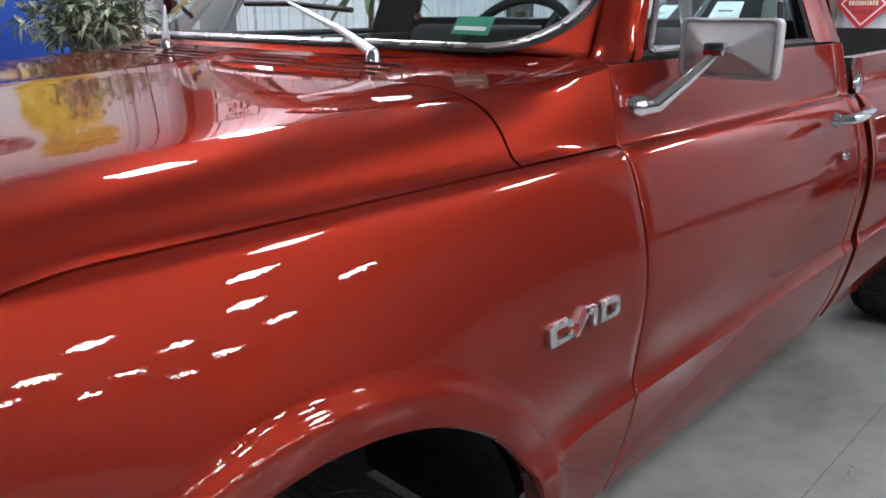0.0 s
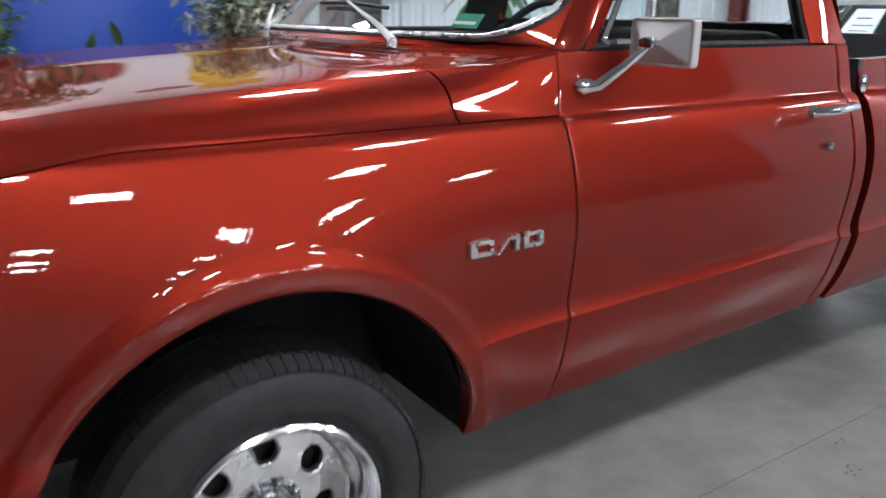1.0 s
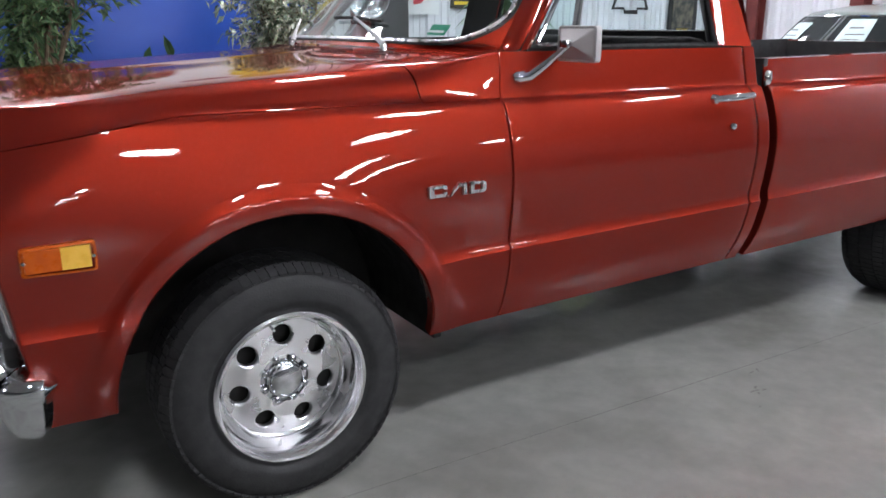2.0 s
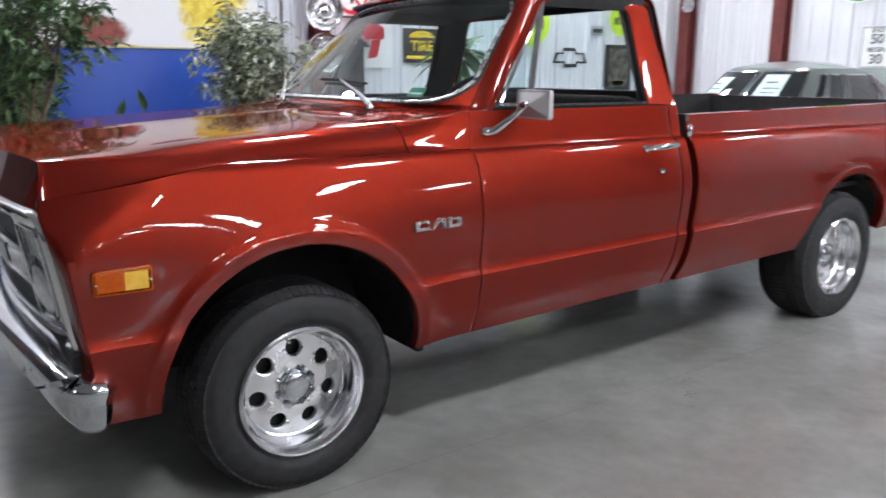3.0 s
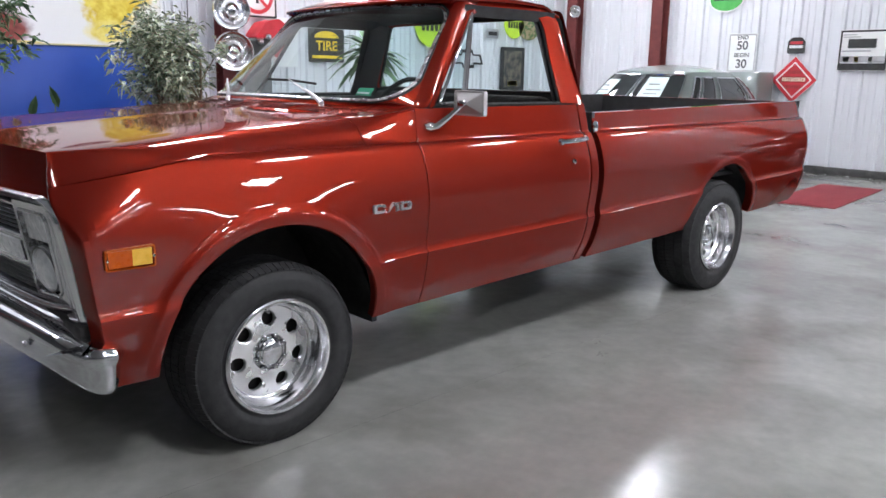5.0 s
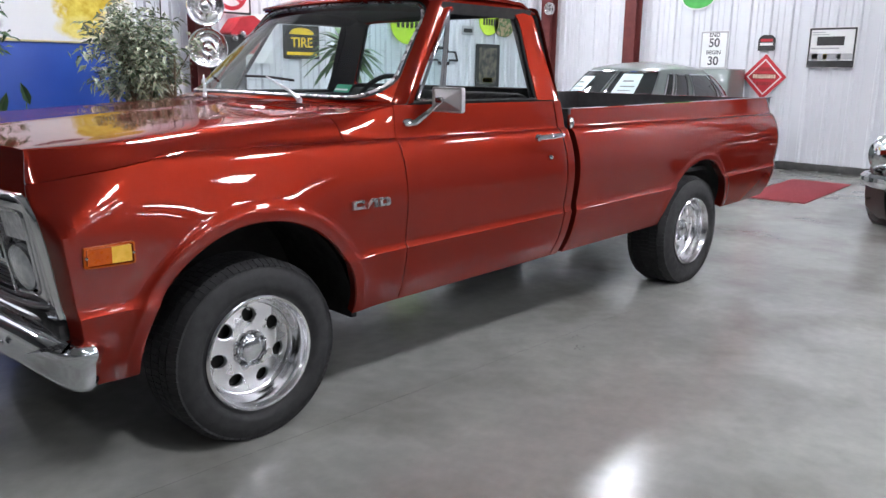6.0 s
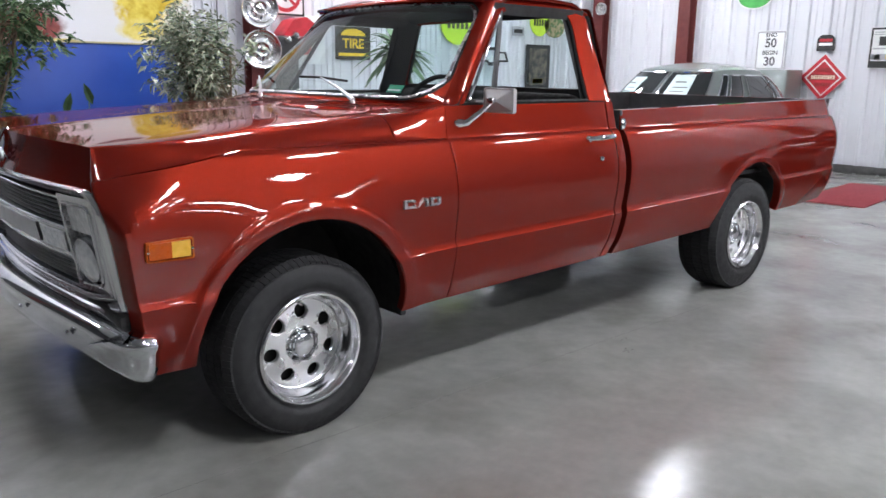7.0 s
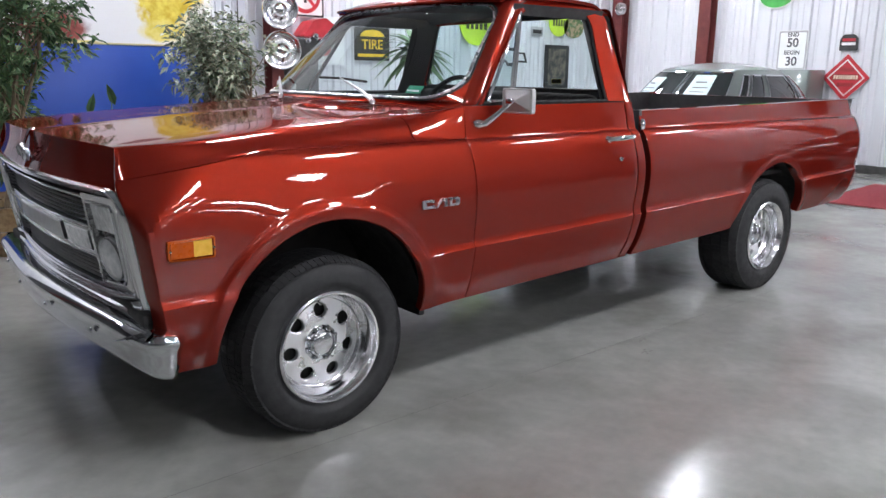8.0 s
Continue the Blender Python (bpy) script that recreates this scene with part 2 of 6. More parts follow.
# ---- mesh helpers ----
def mesh_of(name, verts, faces, mat, sharp=32.0):
    me = bpy.data.meshes.new(name)
    me.from_pydata([tuple(map(float, v)) for v in verts], [], [tuple(f) for f in faces])
    me.materials.append(mat)
    bm = bmesh.new()
    bm.from_mesh(me)
    bmesh.ops.remove_doubles(bm, verts=bm.verts, dist=1e-5)
    bmesh.ops.dissolve_degenerate(bm, edges=bm.edges, dist=1e-6)
    bm.to_mesh(me)
    bm.free()
    for p in me.polygons:
        p.use_smooth = True
    me.set_sharp_from_angle(angle=radians(sharp))
    return me


def part(name, geo, mat, parent=None, label="", sharp=32.0):
    """Links one mesh (verts, faces) as an object, under a thing or a part."""
    ob = new(name, mesh_of(name, geo[0], geo[1], mat, sharp))
    if parent is not None:
        ob.parent = parent
    if label:
        tagged(ob, label)
    return ob


def thing(name, label, category, at=(0, 0, 0), turn=0.0, group="", kind=""):
    ob = new(name)
    ob.empty_display_size = 0.1
    ob.matrix_world = pose(*at, 0, 0, turn)
    return tagged(ob, label, category, group, kind)


def join(*geos):
    vs, fs = [], []
    for v, f in geos:
        k = len(vs)
        vs += [tuple(p) for p in v]
        fs += [tuple(i + k for i in q) for q in f]
    return vs, fs


def moved(geo, m):
    return [tuple(m @ Vector(v)) for v in geo[0]], geo[1]


def mirrored(geo):
    return [(v[0], -v[1], v[2]) for v in geo[0]], [tuple(reversed(f)) for f in geo[1]]


def grid(fn, us, vs, close_u=False):
    """A sheet of points fn(u, v)."""
    nu, nv = len(us), len(vs)
    pts = [fn(u, v) for u in us for v in vs]
    fs = []
    for i in range(nu if close_u else nu - 1):
        for j in range(nv - 1):
            a, b = i * nv + j, ((i + 1) % nu) * nv + j
            fs.append((a, b, b + 1, a + 1))
    return pts, fs


def box(x0, x1, y0, y1, z0, z1, bevel=0.0, seg=2):
    bm = bmesh.new()
    bmesh.ops.create_cube(bm, size=1)
    for v in bm.verts:
        v.co = Vector(((x0 + x1) / 2 + v.co.x * (x1 - x0), (y0 + y1) / 2 + v.co.y * (y1 - y0), (z0 + z1) / 2 + v.co.z * (z1 - z0)))
    if bevel:
        bmesh.ops.bevel(bm, geom=bm.edges[:], offset=bevel, segments=seg, affect="EDGES", profile=0.5)
    return taken(bm)


def taken(bm):
    bm.verts.index_update()
    geo = [tuple(v.co) for v in bm.verts], [tuple(v.index for v in f.verts) for f in bm.faces]
    bm.free()
    return geo


def lathe(profile, n=48, axis="z", arc=None):
    """Turns (radius, height) points about an axis."""
    out, fs = [], []
    k = len(profile)
    for i in range(n):
        a = 2 * math.pi * i / n
        for r, h in profile:
            c, s = r * math.cos(a), r * math.sin(a)
            out.append({"z": (c, s, h), "y": (c, h, s), "x": (h, c, s)}[axis])
    for i in range(n):
        for j in range(k - 1):
            a, b = i * k + j, ((i + 1) % n) * k + j
            fs.append((a, b, b + 1, a + 1) if axis != "y" else (a, a + 1, b + 1, b))
    return out, fs


def tube(path, radius, n=8, closed=False, flat=1.0):
    """A round bar along points; radius may be one number or one per point."""
    pts = [Vector(p) for p in path]
    rs = radius if isinstance(radius, (list, tuple)) else [radius] * len(pts)
    out, fs = [], []
    side = None
    for i, p in enumerate(pts):
        a = pts[i - 1] if i or closed else p
        b = pts[(i + 1) % len(pts)] if i < len(pts) - 1 or closed else p
        d = (b - a).normalized()
        if side is None:
            side = d.orthogonal().normalized()
        side = (side - d * side.dot(d)).normalized()
        up = d.cross(side)
        for k in range(n):
            t = 2 * math.pi * k / n
            out.append(tuple(p + side * rs[i] * math.cos(t) + up * rs[i] * flat * math.sin(t)))
    m = len(pts)
    for i in range(m if closed else m - 1):
        for k in range(n):
            a, b = i * n + k, ((i + 1) % m) * n + k
            fs.append((a, i * n + (k + 1) % n, ((i + 1) % m) * n + (k + 1) % n, b))
    if not closed:
        fs.append(tuple(reversed(range(n))))
        fs.append(tuple((m - 1) * n + k for k in range(n)))
    return out, fs


def resample(pts, n, closed=False):
    p = np.array(pts + ([pts[0]] if closed else []), float)
    d = np.concatenate([[0], np.cumsum(np.linalg.norm(np.diff(p, axis=0), axis=1))])
    t = np.linspace(0, d[-1], n, endpoint=not closed)
    return [tuple(np.interp(x, d, p[:, k]) for k in range(p.shape[1])) for x in t]


def rounded(pts, radius, seg=5, closed=True):
    """Rounds the corners of a polyline of 2D or 3D points."""
    out, n = [], len(pts)
    for i, p in enumerate(pts):
        p = Vector(p)
        if not closed and i in (0, n - 1):
            out.append(tuple(p))
            continue
        a, b = Vector(pts[i - 1]), Vector(pts[(i + 1) % n])
        r = radius[i] if isinstance(radius, (list, tuple)) else radius
        da, db = a - p, b - p
        r = min(r, da.length * 0.49, db.length * 0.49)
        s, e = p + da.normalized() * r, p + db.normalized() * r
        for k in range(seg + 1):
            t = k / seg
            out.append(tuple(s * (1 - t) ** 2 + p * 2 * t * (1 - t) + e * t * t))
    return out


def plate(outline, depth, axis="y", at=0.0):
    """A flat plate from a 2D outline, thickened along an axis from at to at + depth."""
    n = len(outline)
    put = {"y": lambda p, d: (p[0], d, p[1]), "x": lambda p, d: (d, p[0], p[1]), "z": lambda p, d: (p[0], p[1], d)}[axis]
    vs = [put(p, at) for p in outline] + [put(p, at + depth) for p in outline]
    fs = [tuple(range(n)), tuple(reversed(range(n, 2 * n)))] + [(i, n + i, n + (i + 1) % n, (i + 1) % n) for i in range(n)]
    return vs, fs


def ring(outer, inner):
    """A closed band between two outlines with equally many points."""
    n = len(outer)
    return list(outer) + list(inner), [(i, (i + 1) % n, n + (i + 1) % n, n + i) for i in range(n)]


def thick(geo, depth):
    """Gives a sheet a thickness, inwards along its normals."""
    bm = bmesh.new()
    vs = [bm.verts.new(v) for v in geo[0]]
    for f in geo[1]:
        if len(set(f)) == len(f):
            try:
                bm.faces.new([vs[i] for i in f])
            except ValueError:
                pass
    bmesh.ops.remove_doubles(bm, verts=bm.verts, dist=1e-5)
    bmesh.ops.dissolve_degenerate(bm, edges=bm.edges, dist=1e-6)
    bmesh.ops.solidify(bm, geom=bm.faces[:], thickness=depth)
    return taken(bm)


def words(text, size, mat, parent, m, name="lettering", depth=0.003, spacing=1.0, bold=0.0):
    """Letters of the built-in font as a mesh, standing in the plane of m."""
    cu = bpy.data.curves.new(name, "FONT")
    cu.body, cu.size, cu.extrude, cu.align_x, cu.align_y, cu.space_character, cu.offset = text, size, depth, "CENTER", "CENTER", spacing, bold
    tmp = bpy.data.objects.new(name, cu)
    scene.collection.objects.link(tmp)
    bpy.context.view_layer.update()
    me = bpy.data.meshes.new_from_object(tmp.evaluated_get(bpy.context.evaluated_depsgraph_get()))
    bpy.data.objects.remove(tmp)
    bpy.data.curves.remove(cu)
    me.materials.clear()
    me.materials.append(mat)
    ob = new(name, me)
    ob.parent = parent
    ob.matrix_basis = m
    return ob


# ---- the truck ----
def smooth(a, b, x):
    t = max(0.0, min(1.0, (x - a) / (b - a)))
    return t * t * (3 - 2 * t)


def spline(xs, ys):
    """A monotone cubic through the given knots."""
    h = [xs[i + 1] - xs[i] for i in range(len(xs) - 1)]
    d = [(ys[i + 1] - ys[i]) / h[i] for i in range(len(h))]
    m = [d[0]] + [0 if d[i - 1] * d[i] <= 0 else 2 * d[i - 1] * d[i] / (d[i - 1] + d[i]) for i in range(1, len(d))] + [d[-1]]

    def f(x):
        x = min(max(x, xs[0]), xs[-1])
        i = min(max(np.searchsorted(xs, x) - 1, 0), len(h) - 1)
        t = (x - xs[i]) / h[i]
        return (2 * t**3 - 3 * t * t + 1) * ys[i] + (t**3 - 2 * t * t + t) * h[i] * m[i] + (3 * t * t - 2 * t**3) * ys[i + 1] + (t**3 - t * t) * h[i] * m[i + 1]

    return f


SHOULDER = 1.07
LOW = spline([0, 0.3, 0.6, 0.85, 1.0], [0.925, 0.952, 0.970, 0.981, 0.986])
MID = spline([0, 0.03, 0.065, 0.2, 0.35, 0.45, 0.55, 0.65, 0.75, 0.85, 0.93, 0.965, 0.985, 1.0], [0.985, 0.979, 0.975, 0.981, 0.988, 0.990, 0.988, 0.9815, 0.971, 0.957, 0.9425, 0.9335, 0.9255, 0.9135])
HIGH = spline([1.07, 1.078, 1.088, 1.105, 1.13, 1.16, 1.21], [0.9135, 0.9085, 0.9055, 0.9015, 0.8955, 0.888, 0.874])
DRAWN = spline([0.37, 0.55, 0.8, 0.9, 0.968, 1.0, 1.07], [0.06, 0.07, 0.08, 0.092, 0.115, 0.13, 0.17])
ARCHES = ((0.0, 0.383, 0.44, 0.50), (3.27, 0.387, 0.425, 0.470))


def z_low(x):
    return 0.375 + 0.021 * x


def z_crease(x):
    return 0.612 + 0.0175 * x


def half_width(x, z):
    zb, zc = z_low(x), z_crease(x)
    if z <= zc:
        w = LOW((z - zb) / (zc - zb))
    elif z <= SHOULDER:
        w = MID((z - zc) / (SHOULDER - zc))
    else:
        w = HIGH(z)
    # the front wing swells softly round the wheel opening
    d = math.hypot(x, z - 0.383)
    if d < 0.95 and x < 0.69:
        w += 0.016 * math.exp(-(max(d, 0.5) - 0.5) / 0.075) * smooth(0.69, 0.45, x)
    # the sides draw in towards the nose, sooner and further the higher they are
    if x < -0.34:
        k = smooth(0.84, 1.02, z)
        begin = 0.641 - 0.25 * k
        if -x > begin:
            w -= DRAWN(z) * min(1.0, (-x - begin) / (0.66 - begin)) ** 1.8
    return w


def seam_z(x):
    """Height of the joint between bonnet and front wing: it dips towards the nose."""
    return SHOULDER - 0.074 * max(0.0, min(1.0, (-0.2 - x) / 0.46)) ** 1.4


ROWS_LOW = [0, 0.12, 0.25, 0.4, 0.55, 0.7, 0.82, 0.92, 0.97, 1.0]
ROWS_MID = [0.012, 0.025, 0.04, 0.055, 0.075, 0.1, 0.14, 0.19, 0.24, 0.3, 0.36, 0.42, 0.48, 0.54, 0.6, 0.66, 0.71, 0.76, 0.81, 0.85, 0.89, 0.925, 0.95, 0.965, 0.975, 0.985, 0.9925, 1.0]


def side_panel(xs, top, place=lambda x, z: x, arch=None, lip=0.03):
    """One body side panel: columns at xs, rows from the sill over the crease and shoulder to top(x), cut by a wheel arch."""
    def column(x):
        zb, zc, zt = z_low(x), z_crease(x), top(x)
        zs = [zb + (zc - zb) * k for k in ROWS_LOW] + [zc + (SHOULDER - zc) * k for k in ROWS_MID]
        n_up = 8
        zs += [SHOULDER + (max(zt, SHOULDER) - SHOULDER) * (k / n_up) ** 1.7 for k in range(1, n_up + 1)]
        return [min(z, zt) for z in zs]
    cols = []
    xs = sorted(set(list(xs) + [xs[0] + d for d in (0.0015, 0.0035, 0.007)] + [xs[-1] - d for d in (0.0015, 0.0035, 0.007)]))
    for x in xs:
        zs = column(x)
        low = zs[0]
        if arch is not None:
            cx, cz, r, _ = arch
            if abs(x - cx) < r:
                low = max(low, cz + math.sqrt(r * r - (x - cx) ** 2))
        e = min(abs(x - xs[0]), abs(x - xs[-1]))
        roll = 0.004 * max(0.0, 1 - e / 0.005) ** 2
        cols.append([(place(x, max(z, low)), -half_width(x, max(z, low)) + roll, max(z, low)) for z in zs])
    nv = len(cols[0])
    vs = [p for c in cols for p in c]
    fs = [(i * nv + j, (i + 1) * nv + j, (i + 1) * nv + j + 1, i * nv + j + 1) for i in range(len(cols) - 1) for j in range(nv - 1)]
    # the turned-in lip along the bottom edge
    k = len(vs)
    bottom = [c[0] for c in cols]
    if arch is not None:
        cx, cz, r, _ = arch
    for p in bottom:
        vs.append((p[0], p[1] + lip * 0.35, p[2] + 0.004))
        vs.append((p[0], p[1] + lip, p[2] + 0.012))
    for i in range(len(cols) - 1):
        a, b = i * nv, (i + 1) * nv
        fs.append((a, k + 2 * i, k + 2 * i + 2, b))
        fs.append((k + 2 * i, k + 2 * i + 1, k + 2 * i + 3, k + 2 * i + 2))
    return vs, fs


def arch_stations(cx, r, n=44):
    return [cx - r * math.cos(math.pi * i / n) for i in range(n + 1)]


def spaced(a, b, step):
    n = max(1, round(abs(b - a) / step))
    return [a + (b - a) * i / n for i in range(n + 1)]


def wheel_lip(arch):
    """The rolled flare round a wheel opening, as rings from the body out to the edge and then inwards."""
    cx, cz, r, flare = arch
    zl = z_low(cx - r)
    a0 = math.asin((zl + 0.012 - cz) / flare)
    zr = z_low(cx + r)
    a1 = math.pi - math.asin((zr + 0.012 - cz) / flare)
    n = 84
    rows = [(flare + 0.018, 0.0, 0), (flare + 0.010, 0.04, 0), (flare + 0.003, 0.14, 0), (flare - 0.003, 0.36, 0), (flare - 0.008, 0.64, 0), (flare - 0.014, 0.86, 0), (flare - 0.022, 0.97, 0), (flare - 0.029, 1.0, 0), ((r + flare) / 2 - 0.008, 1.02, 0), (r + 0.012, 1.0, 0), (r + 0.004, 0.96, 0.001), (r, 0.9, 0.006), (r + 0.002, 0.9, 0.03)]

    def pt(i, k):
        a = a0 + (a1 - a0) * i / n
        d, f, inn = rows[k]
        x, z = cx - d * math.cos(a), cz + d * math.sin(a)
        z = max(z, z_low(x))
        base = half_width(x, max(z, z_low(cx)))
        ends = min(1.0, 0.35 + min(i, n - i) / n * 5)
        tgt = base + (0.011 if cx < 1 else 0.005)
        return (x, -(base + 0.0008 + (tgt - base) * f * ends - inn), z)
    return grid(pt, list(range(n + 1)), list(range(len(rows))))


NOSE = spline([0.37, 0.59, 0.80, 0.90, 0.968, 1.0, 1.035, 1.075], [-0.605, -0.638, -0.668, -0.684, -0.694, -0.685, -0.677, -0.670])


def nose(z):
    """Where the front edge of the wings stands at a height."""
    return NOSE(z)


def build_truck():
    truck = thing("pickup_truck", "glossy copper-red long-bed pickup truck with chrome trim, parked on concrete", "pickup truck")

    # front wings
    cx, cz, r, _ = ARCHES[0]
    xs = sorted(set(spaced(-0.66, -0.636, 0.002) + spaced(-0.632, -0.621, 0.004) + spaced(-0.615, -0.54, 0.006) + spaced(-0.53, -0.441, 0.008) + arch_stations(cx, r) + spaced(0.441, 0.53, 0.008) + spaced(0.54, 0.6992, 0.025)))
    fr = lambda x, z: x + (nose(z) + 0.66) * max(0.0, min(1.0, (-0.46 - x) / 0.2))
    wing = side_panel(xs, seam_z, fr, ARCHES[0])
    part("front_wing", wing, PAINT, truck)
    part("front_wing", mirrored(wing), PAINT, truck)
    for arch in ARCHES:
        lipg = wheel_lip(arch)
        part("wheel_lip", lipg, PAINT, truck)
        part("wheel_lip", mirrored(lipg), PAINT, truck)

    # bonnet
    fall = spline([0, 0.3, 0.55, 0.7, 0.78, 0.83, 0.86, 0.88, 0.893, 0.905, 0.921], [0, 0.006, 0.022, 0.060, 0.125, 0.25, 0.405, 0.58, 0.76, 0.92, 1.0])
    fall_front = spline([0, 0.5, 0.8, 0.845, 0.8626, 0.875, 0.895, 0.921], [0, 0.04, 0.085, 0.105, 0.135, 0.30, 0.62, 1.0])
    crown = spline([-0.74, -0.6, -0.2, 0.2, 0.45], [1.102, 1.114, 1.144, 1.17, 1.186])

    def front_x(w):
        # the leading edge bows back to its corners, then turns down and forward to the wing
        q = 0.8275 * abs(w) / 0.921
        return -0.729 + 0.101 * min(q, 0.775) ** 2 - 0.018 * smooth(0.775, 0.8275, q)

    def hood_pt(w, t):
        x = front_x(w) + (0.436 - front_x(w)) * t + 0.012 * t * (1 - smooth(0, 0.8, abs(w)))
        zc = crown(x)
        k = smooth(0.0, 0.4, t)
        z = zc - (zc - (seam_z(x) + 0.003)) * (fall(abs(w)) * k + fall_front(abs(w)) * (1 - k))
        side = half_width(max(x, -0.66), seam_z(x)) - 0.0025
        return (x, w / 0.921 * side, z + 0.004 * math.exp(-abs(w) / 0.05))
    ws = sorted({round(s * v, 4) for v in (0, 0.01, 0.03, 0.06, 0.1, 0.18, 0.3, 0.42, 0.52, 0.6, 0.66, 0.7, 0.735, 0.765, 0.79, 0.81, 0.83, 0.845, 0.855, 0.8626, 0.869, 0.88, 0.892, 0.904, 0.914, 0.921) for s in (-1, 1)})
    ts = [0, 0.003, 0.007, 0.012, 0.018, 0.025, 0.033, 0.042, 0.052, 0.063, 0.075, 0.087] + [0.1 + 0.9 * i / 26 for i in range(27)]
    hood = part("bonnet", thick(grid(hood_pt, ws, ts), -0.012), PAINT, truck)

    # front face of the bonnet above the grille
    def face_pt(w, t):
        a = Vector(hood_pt(w, 0))
        b = Vector((grille_x(w * 0.89, 0.975) - 0.004, w * 0.89, 0.962))
        p = a.lerp(b, t)
        p.x += 0.010 * math.sin(math.pi * t) - 0.006 * math.exp(-abs(w) / 0.03)
        return tuple(p)
    part("nose_panel", thick(grid(face_pt, ws, [0, 0.03, 0.08, 0.2, 0.4, 0.6, 0.8, 1]), 0.01), PAINT, hood)
    def return_pt(k, j):
        z = 0.60 + (0.994 - 0.60) * k
        xb = -0.66 + (nose(z) + 0.66)
        a = Vector((xb, -(half_width(-0.66, z)) + 0.006, z))
        b = Vector((xb + 0.03, -0.79, z))
        if z > 0.955:
            u = (z - 0.968) / (Vector(hood_pt(-0.921, 0)).z - 0.968)
            q = Vector(face_pt(-0.921, 1 - max(0, min(1, u))))
            kk = smooth(0.955, 0.985, z)
            b = b.lerp(Vector((q.x + 0.004, q.y + 0.012, z)), kk)
        p = a.lerp(b, j)
        p.x -= 0.006 * math.sin(math.pi * j)
        return tuple(p)
    ret = grid(return_pt, [i / 24 for i in range(25)], [i / 5 for i in range(6)])
    for g in (ret, mirrored(ret)):
        part("wing_front", g, PAINT, truck)
    em = part("emblem", moved(join(plate(rounded([(-0.085, -0.018), (-0.035, -0.018), (-0.03, -0.034), (0.03, -0.034), (0.035, -0.018), (0.085, -0.018), (0.075, 0.018), (0.035, 0.018), (0.03, 0.034), (-0.03, 0.034), (-0.035, 0.018), (-0.075, 0.018)], 0.004, 2), 0.014, "x", 0)), pose(-0.770, 0, 1.022, 0, -14, 0)), DARKCHROME, hood, "small chrome plain emblem")
    part("hood_spear", tube([(-0.715, 0, 1.110), (-0.734, 0, 1.106), (-0.745, 0, 1.085), (-0.757, 0, 1.055)], [0.005, 0.007, 0.006, 0.004], 8), CHROME, hood)

    # scuttle between bonnet and windscreen, with its vents
    def base_x(w):
        return 0.545 + 0.075 * (w / 0.65) ** 2 + 0.13 * (max(0, abs(w) - 0.6) / 0.18) ** 2

    def cowl_rear(w):
        q = abs(w)
        if q <= 0.785:
            p = (base_x(q) + 0.012, q, 1.21)
        else:
            k = (q - 0.785) / (0.921 - 0.785)
            if k < 0.3:
                u = k / 0.3
                p = (0.772 - 0.056 * u, 0.80 + 0.073 * u, 1.212 - 0.008 * u * u)
            else:
                z = 1.204 - (1.204 - SHOULDER - 0.003) * (k - 0.3) / 0.7
                p = (0.6985 + 0.0145 * smooth(1.05, 1.2, z), HIGH(z), z)
        return Vector((p[0], math.copysign(p[1], w), p[2]))

    def cowl_pt(w, t):
        a = Vector(hood_pt(w, 1.0)) + Vector((0.006, 0, 0))
        b = cowl_rear(w)
        p = a.lerp(b, t)
        # the surface leaves the bonnet smoothly before it rises to the glass
        p.z = a.z + (b.z - a.z) * (0.55 * t + 0.45 * t * t)
        return tuple(p)
    wc = sorted({round(s_ * v, 4) for v in [abs(q) for q in ws if abs(q) <= 0.75] + [0.77, 0.785] + [0.785 + 0.136 * k / 18 for k in range(1, 19)] for s_ in (-1, 1)})
    part("scuttle", thick(grid(cowl_pt, wc, [0, 0.03, 0.1, 0.2, 0.35, 0.5, 0.65, 0.8, 0.9, 0.97, 1]), -0.008), PAINT, truck)
    for s in (-1, 1):
        for k in range(3):
            for j in range(2):
                yy = s * (0.17 + 0.27 * j)
                t = 0.2 + 0.22 * k
                x, _, z = cowl_pt(yy, t)
                part("vent_slot", box(x - 0.004, x + 0.004, yy - 0.11, yy + 0.11, z - 0.004, z + 0.0012), BLACKGAP, truck)

    # doors
    def rear_edge(z):
        return 0.012 * smooth(0.5, 0.75, z) - 0.03 * (1 - smooth(0.38, 0.55, z))
    for s in (1, -1):
        xs = spaced(0.7010, 1.785, 0.03)
        g = side_panel(xs, lambda x: 1.203, lambda x, z: x + rear_edge(z) * max(0, (x - 1.5) / 0.285) + 0.014 * smooth(1.05, 1.2, z) * max(0, (0.9 - x) / 0.2), None, 0.05)
        door = part("door", g if s > 0 else mirrored(g), PAINT, truck)
        jamb = side_panel(spaced(0.688, 0.716, 0.007), lambda x: 1.195, lambda x, z: x, None, 0.02)
        jamb = [(p[0], p[1] + 0.010, p[2]) for p in jamb[0]], jamb[1]
        part("door_jamb", jamb if s > 0 else mirrored(jamb), PAINT, truck)
        corner = side_panel(spaced(1.791, 1.852, 0.012), lambda x: 1.203, lambda x, z: x + rear_edge(z), None, 0.05)
        part("cab_corner", corner if s > 0 else mirrored(corner), PAINT, truck)

        def up(x, z):
            return (x, s * -(0.874 - (z - 1.2) * 0.395 - 0.012 * math.sin(math.pi * min(1, max(0, (z - 1.2) / 0.46)))), z)
        outer = [(0.80, 1.203), (1.195, 1.642), (1.27, 1.668), (1.56, 1.677), (1.74, 1.674), (1.806, 1.65), (1.832, 1.59), (1.85, 1.36), (1.855, 1.203)]
